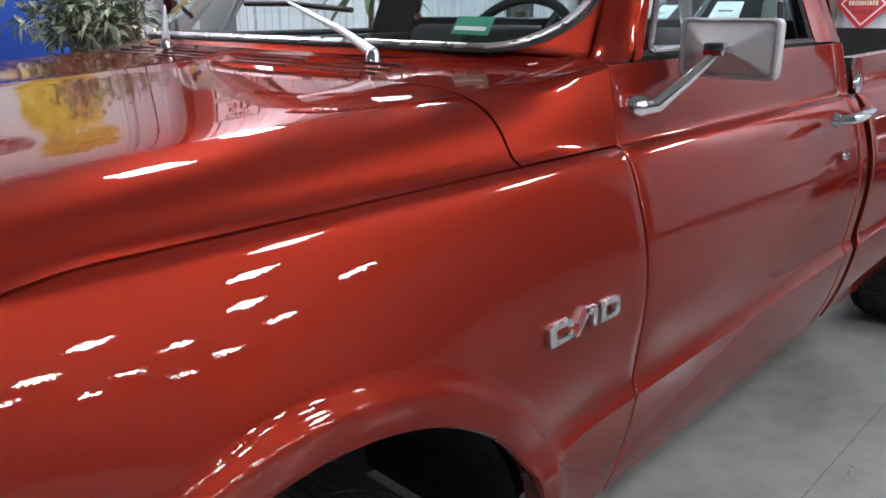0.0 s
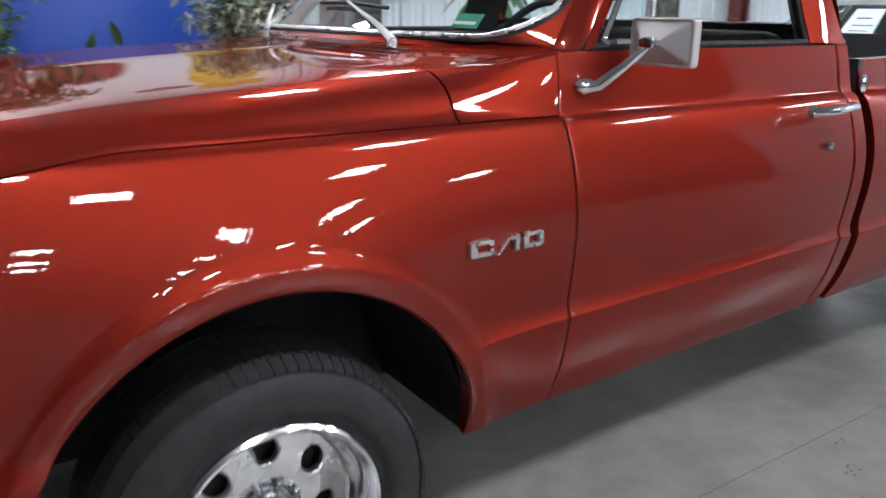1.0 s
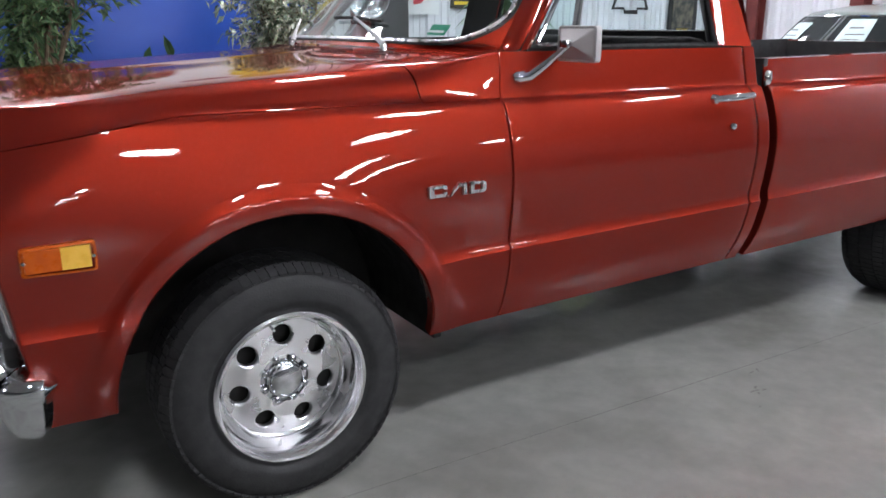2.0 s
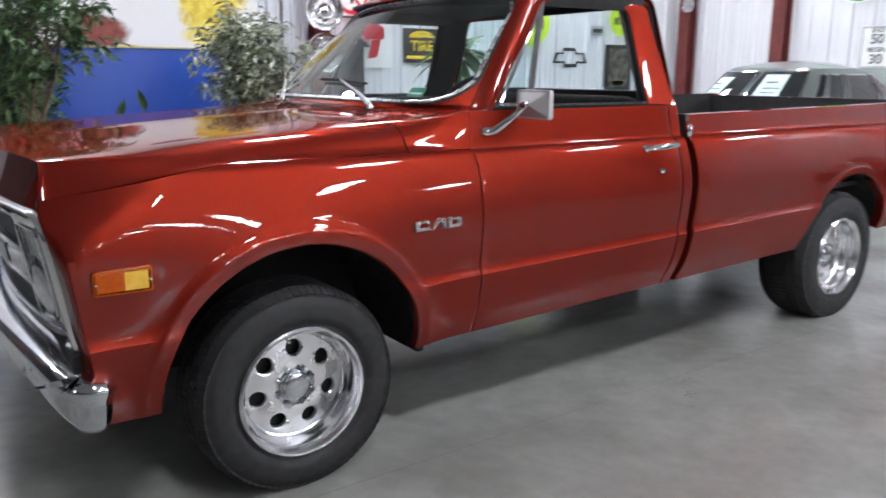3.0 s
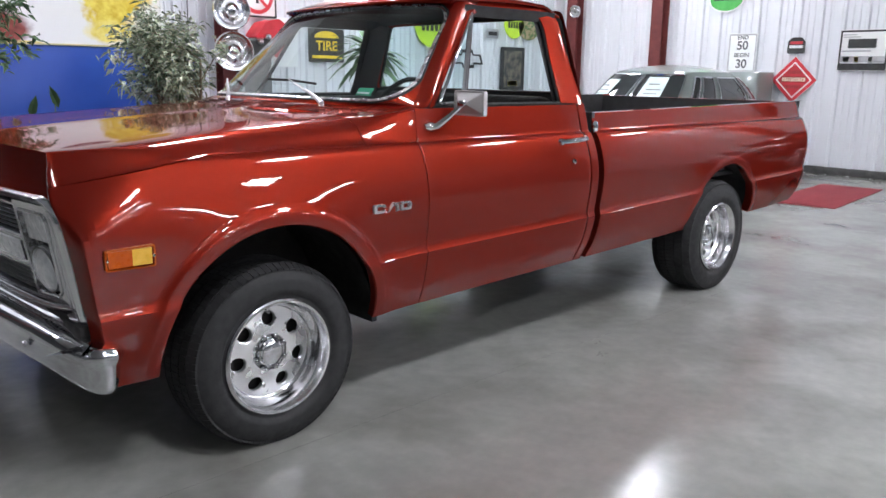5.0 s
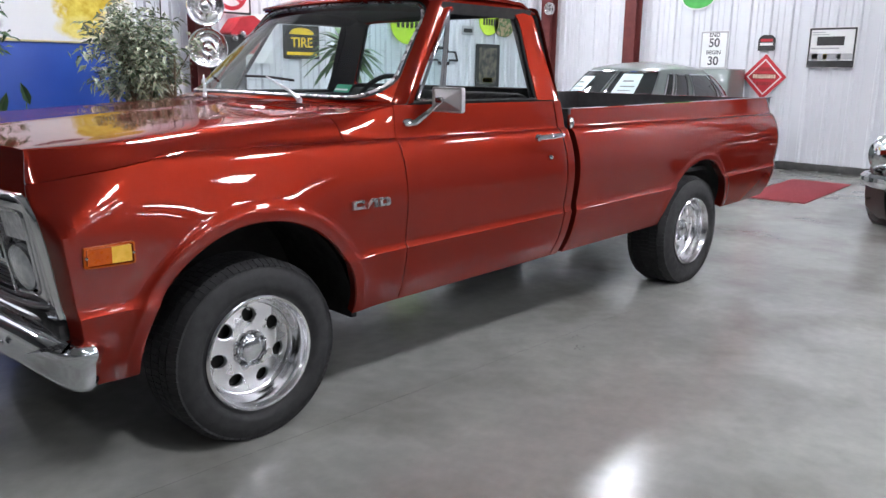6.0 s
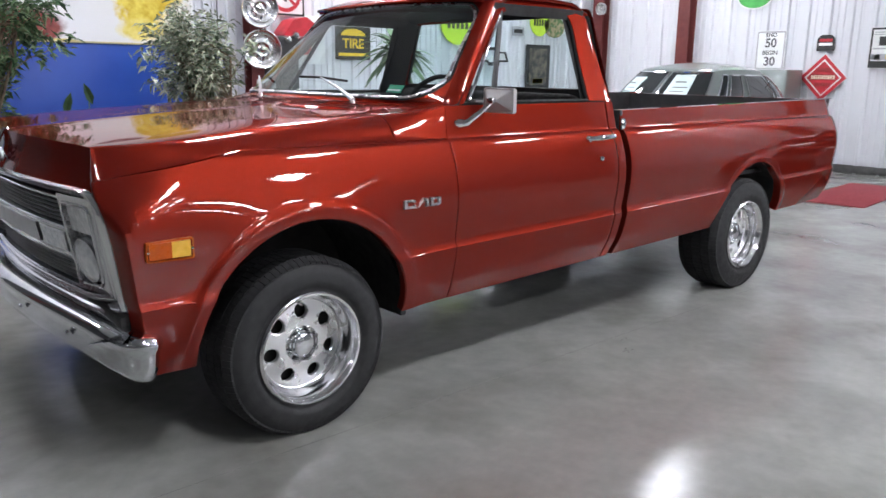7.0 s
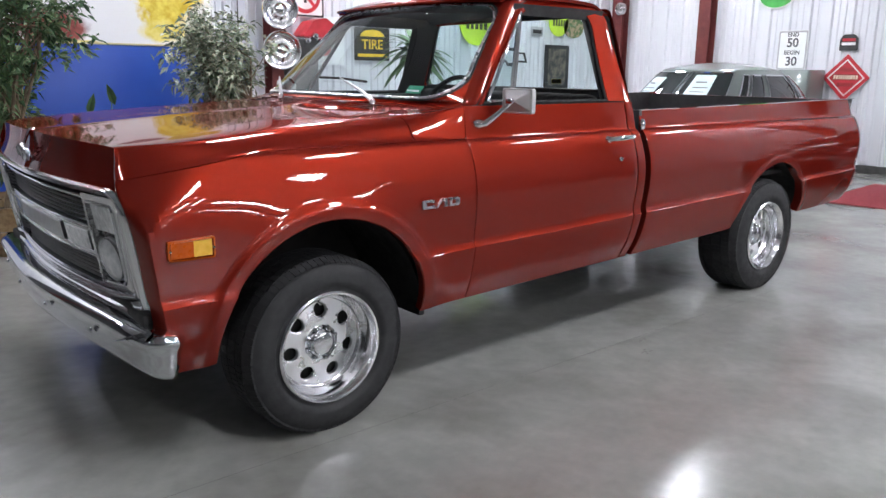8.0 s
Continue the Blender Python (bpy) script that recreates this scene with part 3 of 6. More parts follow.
        inner = [(0.836, 1.21), (1.205, 1.602), (1.26, 1.628), (1.55, 1.637), (1.645, 1.634), (1.692, 1.612), (1.708, 1.56), (1.695, 1.36), (1.68, 1.21)]
        o3 = [up(*p) for p in resample(outer, 60)]
        i3 = [up(*p) for p in resample(inner, 60)]
        i4 = [(p[0], p[1] + s * 0.03, p[2]) for p in i3]
        strip = lambda a, b: (a + b, [(i, i + 1, len(a) + i + 1, len(a) + i) for i in range(len(a) - 1)])
        m3 = [((a[0] + b[0]) / 2, (a[1] + b[1]) / 2 - s * 0.007, (a[2] + b[2]) / 2 + 0.002) for a, b in zip(o3, i3)]
        fg = join(strip(o3, m3), strip(m3, i3), strip(i3, [(p[0], p[1] + s * 0.012, p[2]) for p in i3]))
        if s < 0:
            fg = fg[0], [tuple(reversed(f)) for f in fg[1]]
        part("window_frame", fg, PAINT, door)
        lin = strip([(p[0], p[1] + s * 0.014, p[2]) for p in o3], [(p[0], p[1] + s * 0.014, p[2]) for p in i3])
        lin = join(lin, strip([(p[0], p[1] + s * 0.0125, p[2]) for p in i3], i4))
        post = grid(lambda z, k_: (1.665 + 0.17 * k_, s * -(0.835 - (z - 1.2) * 0.37 - 0.035 * k_ * k_), z), [1.2, 1.3, 1.4, 1.5, 1.6, 1.66], [0, 0.25, 0.5, 0.75, 1])
        rail = join(grid(lambda x_, k_: (x_, s * -(0.70 - 0.05 * k_), 1.60 + 0.055 * k_ - 0.012 * math.sin(math.pi * k_)), spaced(1.16, 1.80, 0.04), [0, 0.25, 0.5, 0.75, 1]), grid(lambda x_, k_: (x_, s * -(0.70 + 0.012 * k_), 1.60 + 0.05 * k_), spaced(1.16, 1.80, 0.04), [0, 0.5, 1]))
        part("roof_rail_lining", rail, TRIM, truck, "dark padded roof rail")
        part("corner_post_lining", post, TRIM, truck, "dark corner post lining")
        part("frame_lining", lin, TRIM, door, "dark inner window lining")
        part("window_seal", tube([(p[0], p[1] + s * 0.012, p[2]) for p in i3], 0.008, 6), BLACKGAP, door)
        # sill under the glass
        sill = [up(x, 1.206) for x in spaced(0.83, 1.868, 0.05)]
        part("sill_seal", tube([(p[0], p[1] + s * 0.016, p[2] + 0.002) for p in sill], 0.013, 6), BLACKGAP, door)
        part("door_card", box(0.74, 1.84, min(s * -0.85, s * -0.80), max(s * -0.85, s * -0.80), 0.45, 1.20, 0.01), TRIM, door, "black door card")
        # quarter light with chrome frame and pivot
        tri = rounded([up(0.868, 1.222), up(1.0, 1.222), up(1.196, 1.602)], [0.012, 0.01, 0.006], 4)
        q = part("quarter_light", tube(tri, 0.0075, 8, True), CHROME, door, "chrome quarter-light frame")
        pane = part("pane", ([up(0.872, 1.224), up(0.996, 1.224), up(1.188, 1.588)], [(0, 1, 2)]), GLASS, q)
        pane.visible_shadow = False
        part("divider_bar", tube([up(1.006, 1.20), up(1.206, 1.612)], 0.009, 8), CHROME, door)
        # handle and lock
        part("door_handle", join(tube([(1.545, s * -0.992, 1.036), (1.556, s * -1.022, 1.04), (1.60, s * -1.028, 1.042), (1.70, s * -1.022, 1.046), (1.712, s * -1.0, 1.046)], [0.012, 0.013, 0.013, 0.012, 0.01], 10, flat=0.8), moved(lathe([(0, 0.016), (0.015, 0.014), (0.018, 0.0)], 16, "y"), pose(1.545, s * -0.985, 1.036, 0, 0, 180 if s > 0 else 0))), CHROME, door, "chrome push-button door handle")
        part("lock_barrel", moved(lathe([(0, -0.008), (0.010, -0.007), (0.013, 0.0), (0.013, 0.004)], 16, "y"), pose(1.652, s * -0.99, 0.936, 0, 0, 0 if s > 0 else 180)), CHROME, door)

        # windscreen pillar
        p1 = resample([up(0.722, 1.203), up(0.794, 1.206), up(0.814, 1.224), up(1.193, 1.643), up(1.26, 1.668)], 30)
        p2 = resample([(0.772, s * -0.798, 1.21), (0.79, s * -0.795, 1.232), (1.118, s * -0.672, 1.645), (1.165, s * -0.655, 1.672)], 30)

        def pil(i, k):
            a, b = Vector(p1[i]), Vector(p2[i])
            p = a.lerp(b, k)
            out = Vector((-0.45, s * -0.9, 0.1)).normalized()
            return tuple(p + out * 0.016 * math.sin(math.pi * k) * smooth(0, 5, i))
        pg = grid(pil, list(range(30)), [k / 8 for k in range(9)])
        pin = grid(lambda i, k_: tuple(Vector(p1[i]).lerp(Vector(p2[i]), 0.04 + 0.92 * k_) + Vector((0.022, s * 0.012, 0))), list(range(2, 30)), [0, 0.5, 1])
        part("pillar_lining", pin, TRIM, truck, "dark pillar lining")
        part("windscreen_pillar", pg if s < 0 else (pg[0], [tuple(reversed(f)) for f in pg[1]]), PAINT, truck)

        # mirror
        mr = part("mirror_arm", join(tube([(0.775, s * -0.895, 1.126), (0.80, s * -0.925, 1.132), (0.84, s * -0.955, 1.172), (0.882, s * -0.985, 1.218)], [0.018, 0.015, 0.011, 0.008], 12), moved(lathe([(0, -0.030), (0.010, -0.028), (0.018, -0.020), (0.022, -0.006), (0.023, 0.012)], 24, "y"), pose(0.785, s * -0.893, 1.128, 0, 0, s * -10 + (0 if s > 0 else 180)) @ Matrix.Diagonal((1.6, 1, 1, 1)))), ALLOY, door, "bright metal mirror arm")
        hw, hh = 0.093, 0.052
        rim = rounded([(-hw, -hh), (hw, -hh), (hw, hh), (-hw, hh)], 0.014, 4)
        inn = [(a * 0.9, b * 0.86) for a, b in rim]
        # the back rises to a blunt ridge like a low pyramid
        mid = [(max(-0.03, min(0.03, a * 0.3)), b * 0.10) for a, b in rim]
        head = join(ring([(0.018, a, b) for a, b in rim], [(0.0, a, b) for a, b in rim]),
                    ring([(0.0, a, b) for a, b in rim], [(-0.003, a * 0.96, b * 0.94) for a, b in rim]),
                    ring([(-0.003, a * 0.96, b * 0.94) for a, b in rim], [(0.0, a, b) for a, b in inn]),
                    ring([(0.0, a, b) for a, b in inn], [(-0.034, a, b) for a, b in mid]),
                    ([(-0.034, a, b) for a, b in mid], [tuple(range(len(mid)))]),
                    ([(0.016, a * 0.97, b * 0.97) for a, b in rim], [tuple(reversed(range(len(rim))))]))
        mm = pose(0.918, s * -0.988, 1.226, 0, 0, s * -3)
        part("mirror_head", moved(head, mm), MIRRORBACK, mr, "satin grey rectangular mirror head", 25)
        part("mirror_clamp", moved(box(-0.05, -0.028, -0.02, 0.02, -0.012, 0.012, 0.005), mm), CHROME, mr)

    # windscreen: glass, chrome surround, sticker
    def ws_edge(w, t):
        top = Vector((1.035 + 0.083 * (w / 0.672) ** 2, w * 0.86, 1.662 - 0.017 * (w / 0.78) ** 4))
        low = Vector((base_x(w) + 0.008, w, 1.214 + 0.008 * (1 - (w / 0.78) ** 2)))
        p = low.lerp(top, t)
        p.x -= 0.03 * math.sin(math.pi * t) * (1 - 0.4 * (w / 0.78) ** 2)
        return tuple(p)
    wv = [0.785 * k / 16 for k in range(-16, 17)]
    tv = [k / 12 for k in range(13)]
    glass = part("windscreen", grid(ws_edge, wv, tv), GLASS, truck, "clear curved windscreen")
    glass.visible_shadow = False

    def surround(e, r=1.0):
        """A loop e metres inside the edge of the glass, with rounded corners, as (w, t)."""
        w1, t0 = 0.785 - e, e / 0.47
        out = []
        corners = ((1, t0, -90, 0.12, 0.26), (1, 1 - t0, 0, 0.10, 0.2), (-1, 1 - t0, 90, 0.10, 0.2), (-1, t0, 180, 0.12, 0.26))
        for sg, tc, a0, rw, rt in corners:
            up_ = 1 if a0 in (-90, 180) else -1
            for k in range(13):
                a = radians(a0 + 90 * k / 12)
                out.append((sg * (w1 - rw * r) + rw * r * math.cos(a), tc + up_ * rt * r + rt * r * math.sin(a)))
        loop = []
        for n_, (p, q) in enumerate(zip(out, out[1:] + out[:1])):
            steps = 1 if n_ % 13 != 12 else (8 if n_ in (12, 38) else 26)
            loop += [(p[0] + (q[0] - p[0]) * k / steps, p[1] + (q[1] - p[1]) * k / steps) for k in range(steps)]
        return loop

    def on_glass(e, dx, r=1.0):
        return [Vector(ws_edge(*p)) + Vector((dx, 0, 0.003)) for p in surround(e, r)]
    part("aperture_panel", ring([tuple(p) for p in on_glass(0.004, -0.004)], [tuple(p) for p in on_glass(-0.016, 0.001, 0.05)]), PAINT, truck)
    part("windscreen_seal", tube(on_glass(0.003, -0.005), 0.0055, 6, True, 0.6), BLACKGAP, glass)
    part("windscreen_trim", tube(on_glass(0.011, -0.007), 0.0068, 10, True, 0.6), BRIGHT, glass, "bright windscreen surround")
    st = [Vector(ws_edge(w, t)) + Vector((0.004, 0, 0)) for w, t in ((-0.648, 0.07), (-0.575, 0.074), (-0.575, 0.145), (-0.648, 0.145))]
    sk = part("sticker", ([Vector(p) for p in st], [(0, 1, 2, 3)]), STICKER, glass, "small green and white sticker")
    stw = [Vector(ws_edge(w, t)) + Vector((0.0, 0, 0)) for w, t in ((-0.642, 0.088), (-0.581, 0.091), (-0.581, 0.106), (-0.642, 0.105))]
    part("sticker_line", (stw, [(0, 1, 2, 3)]), PAPER, sk)
    for y, tip in ((-0.46, -0.12), (0.33, 0.62)):
        px = base_x(y) - 0.035
        pz = cowl_pt(y, 0.75)[2] - 0.002
        wp = part("wiper", join(lathe([(0.0, 0.022), (0.010, 0.021), (0.014, 0.014), (0.016, 0.0)], 16), ), ALLOY, truck, "bright metal windscreen wiper")
        wp.matrix_basis = pose(px, y, pz)
        tipp = Vector(ws_edge(tip, 0.17)) + Vector((-0.02, 0, 0.012))
        rel = tipp - Vector((px, y, pz))
        part("wiper_arm", tube([(0, 0, 0.016), tuple(rel * 0.3 + Vector((0, 0, 0.018))), tuple(rel)], [0.011, 0.0075, 0.004], 8), SATIN, wp)
        b0, b1 = Vector(ws_edge(tip - 0.2, 0.15)) - Vector((px, y, pz)), Vector(ws_edge(min(0.76, tip + 0.2), 0.18)) - Vector((px, y, pz))
        part("wiper_blade", tube([tuple(b0 + Vector((-0.012, 0, 0.006))), tuple((b0 + b1) / 2 + Vector((-0.018, 0, 0.012))), tuple(b1 + Vector((-0.012, 0, 0.006)))], 0.006, 6), BLACKGAP, wp)

    # roof
    def roof_pt(u, v):
        # u across, v from the front lip to the back
        fx = 1.03 + 0.10 * abs(u) ** 2.4 - 0.02
        bx = 1.885 - 0.05 * abs(u) ** 4
        x = fx + (bx - fx) * v
        e = (1 - abs(u) ** 3.2) ** 0.6 if abs(u) < 1 else 0
        f = (1 - abs(2 * v - 1) ** 4.5) ** 0.7 if 0 < v < 1 else 0
        y = u * (0.672 + 0.02 * smooth(0, 0.3, v))
        return (x, y, 1.672 + 0.012 * math.sin(math.pi * v) + 0.052 * min(e, 1) * f - 0.035 * smooth(0.84, 1.0, v) * (0.4 + 0.6 * abs(u)))
    us = [math.sin(math.pi / 2 * k / 14) for k in range(-14, 15)]
    vv = [0.5 - 0.5 * math.cos(math.pi * k / 22) for k in range(23)]
    roof = part("roof", thick(grid(roof_pt, us, vv), -0.02), PAINT, truck)
    gut = [roof_pt(-1, v) for v in vv] + [roof_pt(u, 1) for u in us[1:-1]] + [roof_pt(1, v) for v in reversed(vv)] + [roof_pt(u, 0) for u in reversed(us[1:-1])]
    part("rain_gutter", tube([(p[0], p[1] * 1.012, p[2] - 0.002) for p in gut], 0.009, 6, True), PAINT, roof)
    part("headliner", grid(lambda u, v: tuple(Vector(roof_pt(u * 0.96, 0.04 + v * 0.9)) - Vector((0, 0, 0.035))), us, vv), TRIM, roof, "dark headliner")

    # cab back with its window
    yo, yi = 0.84, 0.665
    wall_o = rounded([(-0.853, 0.45), (0.853, 0.45), (0.862, 1.2), (0.70, 1.668), (-0.70, 1.668), (-0.862, 1.2)], [0.02, 0.02, 0.03, 0.04, 0.04, 0.03], 6)
    win = rounded([(-0.80, 1.25), (0.80, 1.25), (0.675, 1.640), (-0.675, 1.640)], 0.03, 6)
    n = 96
    wi = resample(win, n, True)

    def outward(p):
        # where the line from the window's middle through p leaves the wall's outline
        c, d = Vector((0, 1.44)), (Vector(p) - Vector((0, 1.44))).normalized()
        best = 9.0
        for i, q in enumerate(wall_o):
            a, e = Vector(q), Vector(wall_o[(i + 1) % len(wall_o)]) - Vector(q)
            den = d.x * e.y - d.y * e.x
            if abs(den) > 1e-9:
                t = ((a.x - c.x) * e.y - (a.y - c.y) * e.x) / den
                u = ((a.x - c.x) * d.y - (a.y - c.y) * d.x) / den
                if t > 0 and -1e-6 <= u <= 1 + 1e-6:
                    best = min(best, t)
        return tuple(c + d * best)
    wo = [outward(p) for p in wi]
    back = join(ring([(1.868, a, b) for a, b in wo], [(1.885, a, b) for a, b in wi]), ring([(1.885, a, b) for a, b in wi], [(1.84, a, b) for a, b in wi]))
    cb = part("cab_back", back, PAINT, truck)
    part("cab_back_lining", ring([(1.835, a * 0.97, b) for a, b in wo], [(1.838, a, b) for a, b in wi]), TRIM, cb, "dark cab lining")
    rg = part("rear_window", ([(1.872, a, b) for a, b in wi], [tuple(range(n))]), GLASS, truck, "clear rear window")
    rg.visible_shadow = False
    part("rear_window_seal", tube([(1.872, a, b) for a, b in wi], 0.012, 6, True), BLACKGAP, rg)

    # interior
    part("dashboard", thick(grid(lambda w, t: (0.60 + 0.02 + 0.26 * t + (base_x(w) - 0.545) * (1 - t), w, 1.195 - 0.02 * t - 0.16 * smooth(0.8, 1.0, t)), [0.78 * k / 12 for k in range(-12, 13)], [0, 0.2, 0.4, 0.6, 0.7, 0.8, 0.85, 0.9, 0.95, 1]), 0.02), DASH, truck, "dull maroon dashboard, greyed to stand for reflected haze")
    sw = thing("steering_wheel", "", "")
    sw.parent = truck
    sw.matrix_basis = pose(1.06, -0.36, 1.14, 0, -62, 0)
    part("wheel_rim", tube([(0.2 * math.cos(a), 0.2 * math.sin(a), 0) for a in [2 * math.pi * k / 40 for k in range(40)]], 0.012, 8, True), BLACKGAP, sw)
    for a in (90, 210, 330):
        part("spoke", tube([(0, 0, -0.02), (0.2 * math.cos(radians(a)), 0.2 * math.sin(radians(a)), 0)], 0.009, 6), CHROME, sw)
    part("column", tube([(0, 0, 0.01), (0, 0, -0.45)], [0.035, 0.03], 12), BLACKGAP, sw)
    seat = part("bench_seat", box(1.20, 1.72, -0.70, 0.70, 0.62, 0.84, 0.05, 4), SEAT, truck, "black bench seat")
    part("seat_back", moved(box(-0.07, 0.07, -0.70, 0.70, -0.02, 0.44, 0.05, 4), pose(1.72, 0, 0.80, 0, 10, 0)), SEAT, seat)
    part("cab_floor", box(0.45, 1.86, -0.86, 0.86, 0.44, 0.47), DARK, truck)
    part("firewall", box(0.46, 0.50, -0.84, 0.84, 0.42, 1.06), DARK, truck)

    # load bed
    cx, cz, r, _ = ARCHES[1]
    tail = spline([0.40, 0.48, 0.6, 0.72, 0.85, 0.95, 1.02, 1.08, 1.13, 1.20], [4.39, 4.48, 4.53, 4.54, 4.542, 4.542, 4.54, 4.533, 4.526, 4.515])
    top = lambda x: 1.139 + 0.0105 * x
    front = lambda z: 1.893 + 0.012 * smooth(0.5, 0.75, z) - 0.03 * (1 - smooth(0.38, 0.55, z))

    def bed_x(x, z):
        if x < 2.2:
            return front(z) + (x - 1.893) * (2.2 - front(z)) / (2.2 - 1.893)
        if x > 3.9:
            return 3.9 + (x - 3.9) * (tail(z) - 3.9) / 0.63
        return x
    xs = sorted(set(spaced(1.893, 2.8, 0.04) + spaced(2.76, 2.844, 0.009) + arch_stations(cx, r) + spaced(3.696, 3.79, 0.009) + spaced(3.8, 4.53, 0.03)))
    bed = side_panel(xs, top, bed_x, ARCHES[1], 0.05)
    # roll the side in at the tail
    def rolled(p):
        e = tail(p[2])
        k = smooth(e - 0.10, e, p[0])
        k2 = smooth(e - 0.5, e, p[0])
        return (p[0], p[1] + (0.04 * k * k + 0.022 * k2) * (1 if p[1] < 0 else -1), p[2])
    bed = [rolled(p) for p in bed[0]], bed[1]
    for s in (1, -1):
        g = bed if s > 0 else mirrored(bed)
        side = part("bed_side", g, PAINT, truck)
        rail = [(bed_x(x, top(x)), s * -(half_width(x, top(x))), top(x)) for x in spaced(1.893, 4.53, 0.08)]
        rail_in = [(p[0], p[1] + s * 0.026, p[2] + 0.003) for p in rail]
        low_in = [(p[0], p[1] + s * 0.05, 0.74) for p in rail]
        m = len(rail)
        fl = [(i, i + 1, m + i + 1, m + i) for i in range(m - 1)]
        rg2 = (rail + rail_in, fl if s < 0 else [tuple(reversed(f)) for f in fl])
        part("bed_rail", rg2, PAINT, side)
        part("bed_inner_side", (rail_in + low_in, fl if s < 0 else [tuple(reversed(f)) for f in fl]), TRIM, side, "black bed lining")
        # ends of the side: front return and tail return
        for xe, fn in ((0, front), (1, tail)):
            zs = spaced(z_low(1.9 if xe == 0 else 4.4) , top(1.9 if xe == 0 else 4.5) - 0.002, 0.03)
            xv = 1.893 if xe == 0 else 4.53
            a = [(fn(z), s * -(half_width(xv, z) - (0.062 if xe else 0)), z) for z in zs]
            b = [(fn(z) - (0.03 if xe else -0.01), s * -0.80, z) for z in zs]
            q = [(i, i + 1, len(a) + i + 1, len(a) + i) for i in range(len(a) - 1)]
            part("bed_end", (a + b, q if (s > 0) == (xe == 0) else [tuple(reversed(f)) for f in q]), PAINT, side)
        part("corner_latch", moved(lathe([(0, -0.012), (0.012, -0.01), (0.02, -0.004), (0.022, 0.004)], 20, "y"), pose(1.915, s * -0.913, 1.088, 0, 0, 0 if s > 0 else 180) @ Matrix.Diagonal((0.9, 1, 1.5, 1))), CHROME, side, "small chrome latch")
        part("tail_lamp", box(4.505, 4.535, min(s * -0.93, s * -0.84), max(s * -0.93, s * -0.84), 0.74, 0.93, 0.012), REDLENS, side, "red tail lamp")
    part("bed_front", box(1.905, 1.93, -0.895, 0.895, 0.5, 1.162, 0.004), TRIM, truck, "black bed front panel")
    gate = part("tailgate", box(4.40, 4.45, -0.80, 0.80, 0.62, 1.18, 0.012), PAINT, truck)
    part("tailgate_lining", box(4.392, 4.399, -0.81, 0.81, 0.74, 1.178), TRIM, gate)
    part("bed_floor", box(1.92, 4.42, -0.87, 0.87, 0.72, 0.745), TRIM, truck)
    for k in range(8):
        y = -0.75 + 1.5 * k / 7
        part("floor_strip", box(1.95, 4.38, y - 0.012, y + 0.012, 0.746, 0.752), SATIN, truck)

    # underside: frame, axles, inner arches
    for s in (-1, 1):
        part("chassis_rail", box(-0.62, 4.35, s * 0.42 - 0.035, s * 0.42 + 0.035, 0.31, 0.50, 0.006), DARK, truck)
        # control arms and dark aprons are added to block light under the truck
        part("control_arm", tube([(-0.02, s * 0.78, 0.27), (0.04, s * 0.58, 0.28), (0.16, s * 0.36, 0.33)], [0.03, 0.04, 0.045], 8), DARK, truck)
        part("shade_apron", box(0.50, 0.53, min(s * 0.44, s * 0.86), max(s * 0.44, s * 0.86), 0.33, 0.75, 0.006), DARK, truck)
        part("sill_box", box(0.55, 1.85, min(s * 0.88, s * 0.8), max(s * 0.88, s * 0.8), 0.43, 0.52, 0.01), DARK, truck)
    for ax, hz in ((0.0, 0.331), (3.226, 0.35)):
        part("axle", tube([(ax, -0.80, hz), (ax, 0.80, hz)], 0.045, 12), DARK, truck)
    part("gearbox_and_pan", box(-0.25, 1.1, -0.22, 0.22, 0.33, 0.62, 0.05), DARK, truck)
    part("differential", moved(lathe([(0, 0.16), (0.1, 0.13), (0.15, 0.0), (0.1, -0.13), (0, -0.16)], 20, "x"), pose(3.226, 0, 0.35)), DARK, truck)
    part("exhaust", tube([(0.4, 0.3, 0.33), (1.4, 0.32, 0.31), (2.4, 0.33, 0.33), (2.9, 0.36, 0.4)], 0.028, 10), DARK, truck)
    for cx, cz, r, _ in ARCHES:
        for s in (-1, 1):
            lo_ = max(0.02, math.asin(max(0.0, (z_low(cx) + 0.035 - cz) / r)))
            arc = [lo_ + (math.pi - 2 * lo_) * k / 22 for k in range(0, 23)]
            g = grid(lambda a, t: (cx - (r + 0.012) * math.cos(a), s * (0.93 - 0.42 * t), cz + (r + 0.012) * math.sin(a)), arc, [0, 0.5, 1])
            inner = part("wheel_housing", g, DARK, truck)
            rim_pts = [(cx - (r + 0.012) * math.cos(a), s * 0.51, cz + (r + 0.012) * math.sin(a)) for a in arc]
            part("housing_wall", (rim_pts + [(cx, s * 0.51, cz)], [(i, i + 1, len(rim_pts)) for i in range(len(rim_pts) - 1)]), DARK, inner)
    # cross members added low down to keep the floor beneath in shade
    for xm in (0.62, 1.25, 1.95, 2.6):
        part("shading_cross_member", box(xm - 0.05, xm + 0.05, -0.39, 0.39, 0.30, 0.40, 0.008), DARK, truck)
    part("engine_bay_floor", box(-0.60, 0.46, -0.5, 0.5, 0.46, 0.50), DARK, truck)
    # red valance coloured black: the shade behind the bumper is put into its colour
    part("valance", box(-0.66, -0.60, -0.90, 0.90, 0.42, 0.57, 0.01), DARK, truck, "lower valance, black to stand for the shade on it")
    return truck


def grille_x(w, z):
    return -0.757 - 0.16 * (z - 0.957) + 0.082 * (abs(w) / 0.87) ** 2


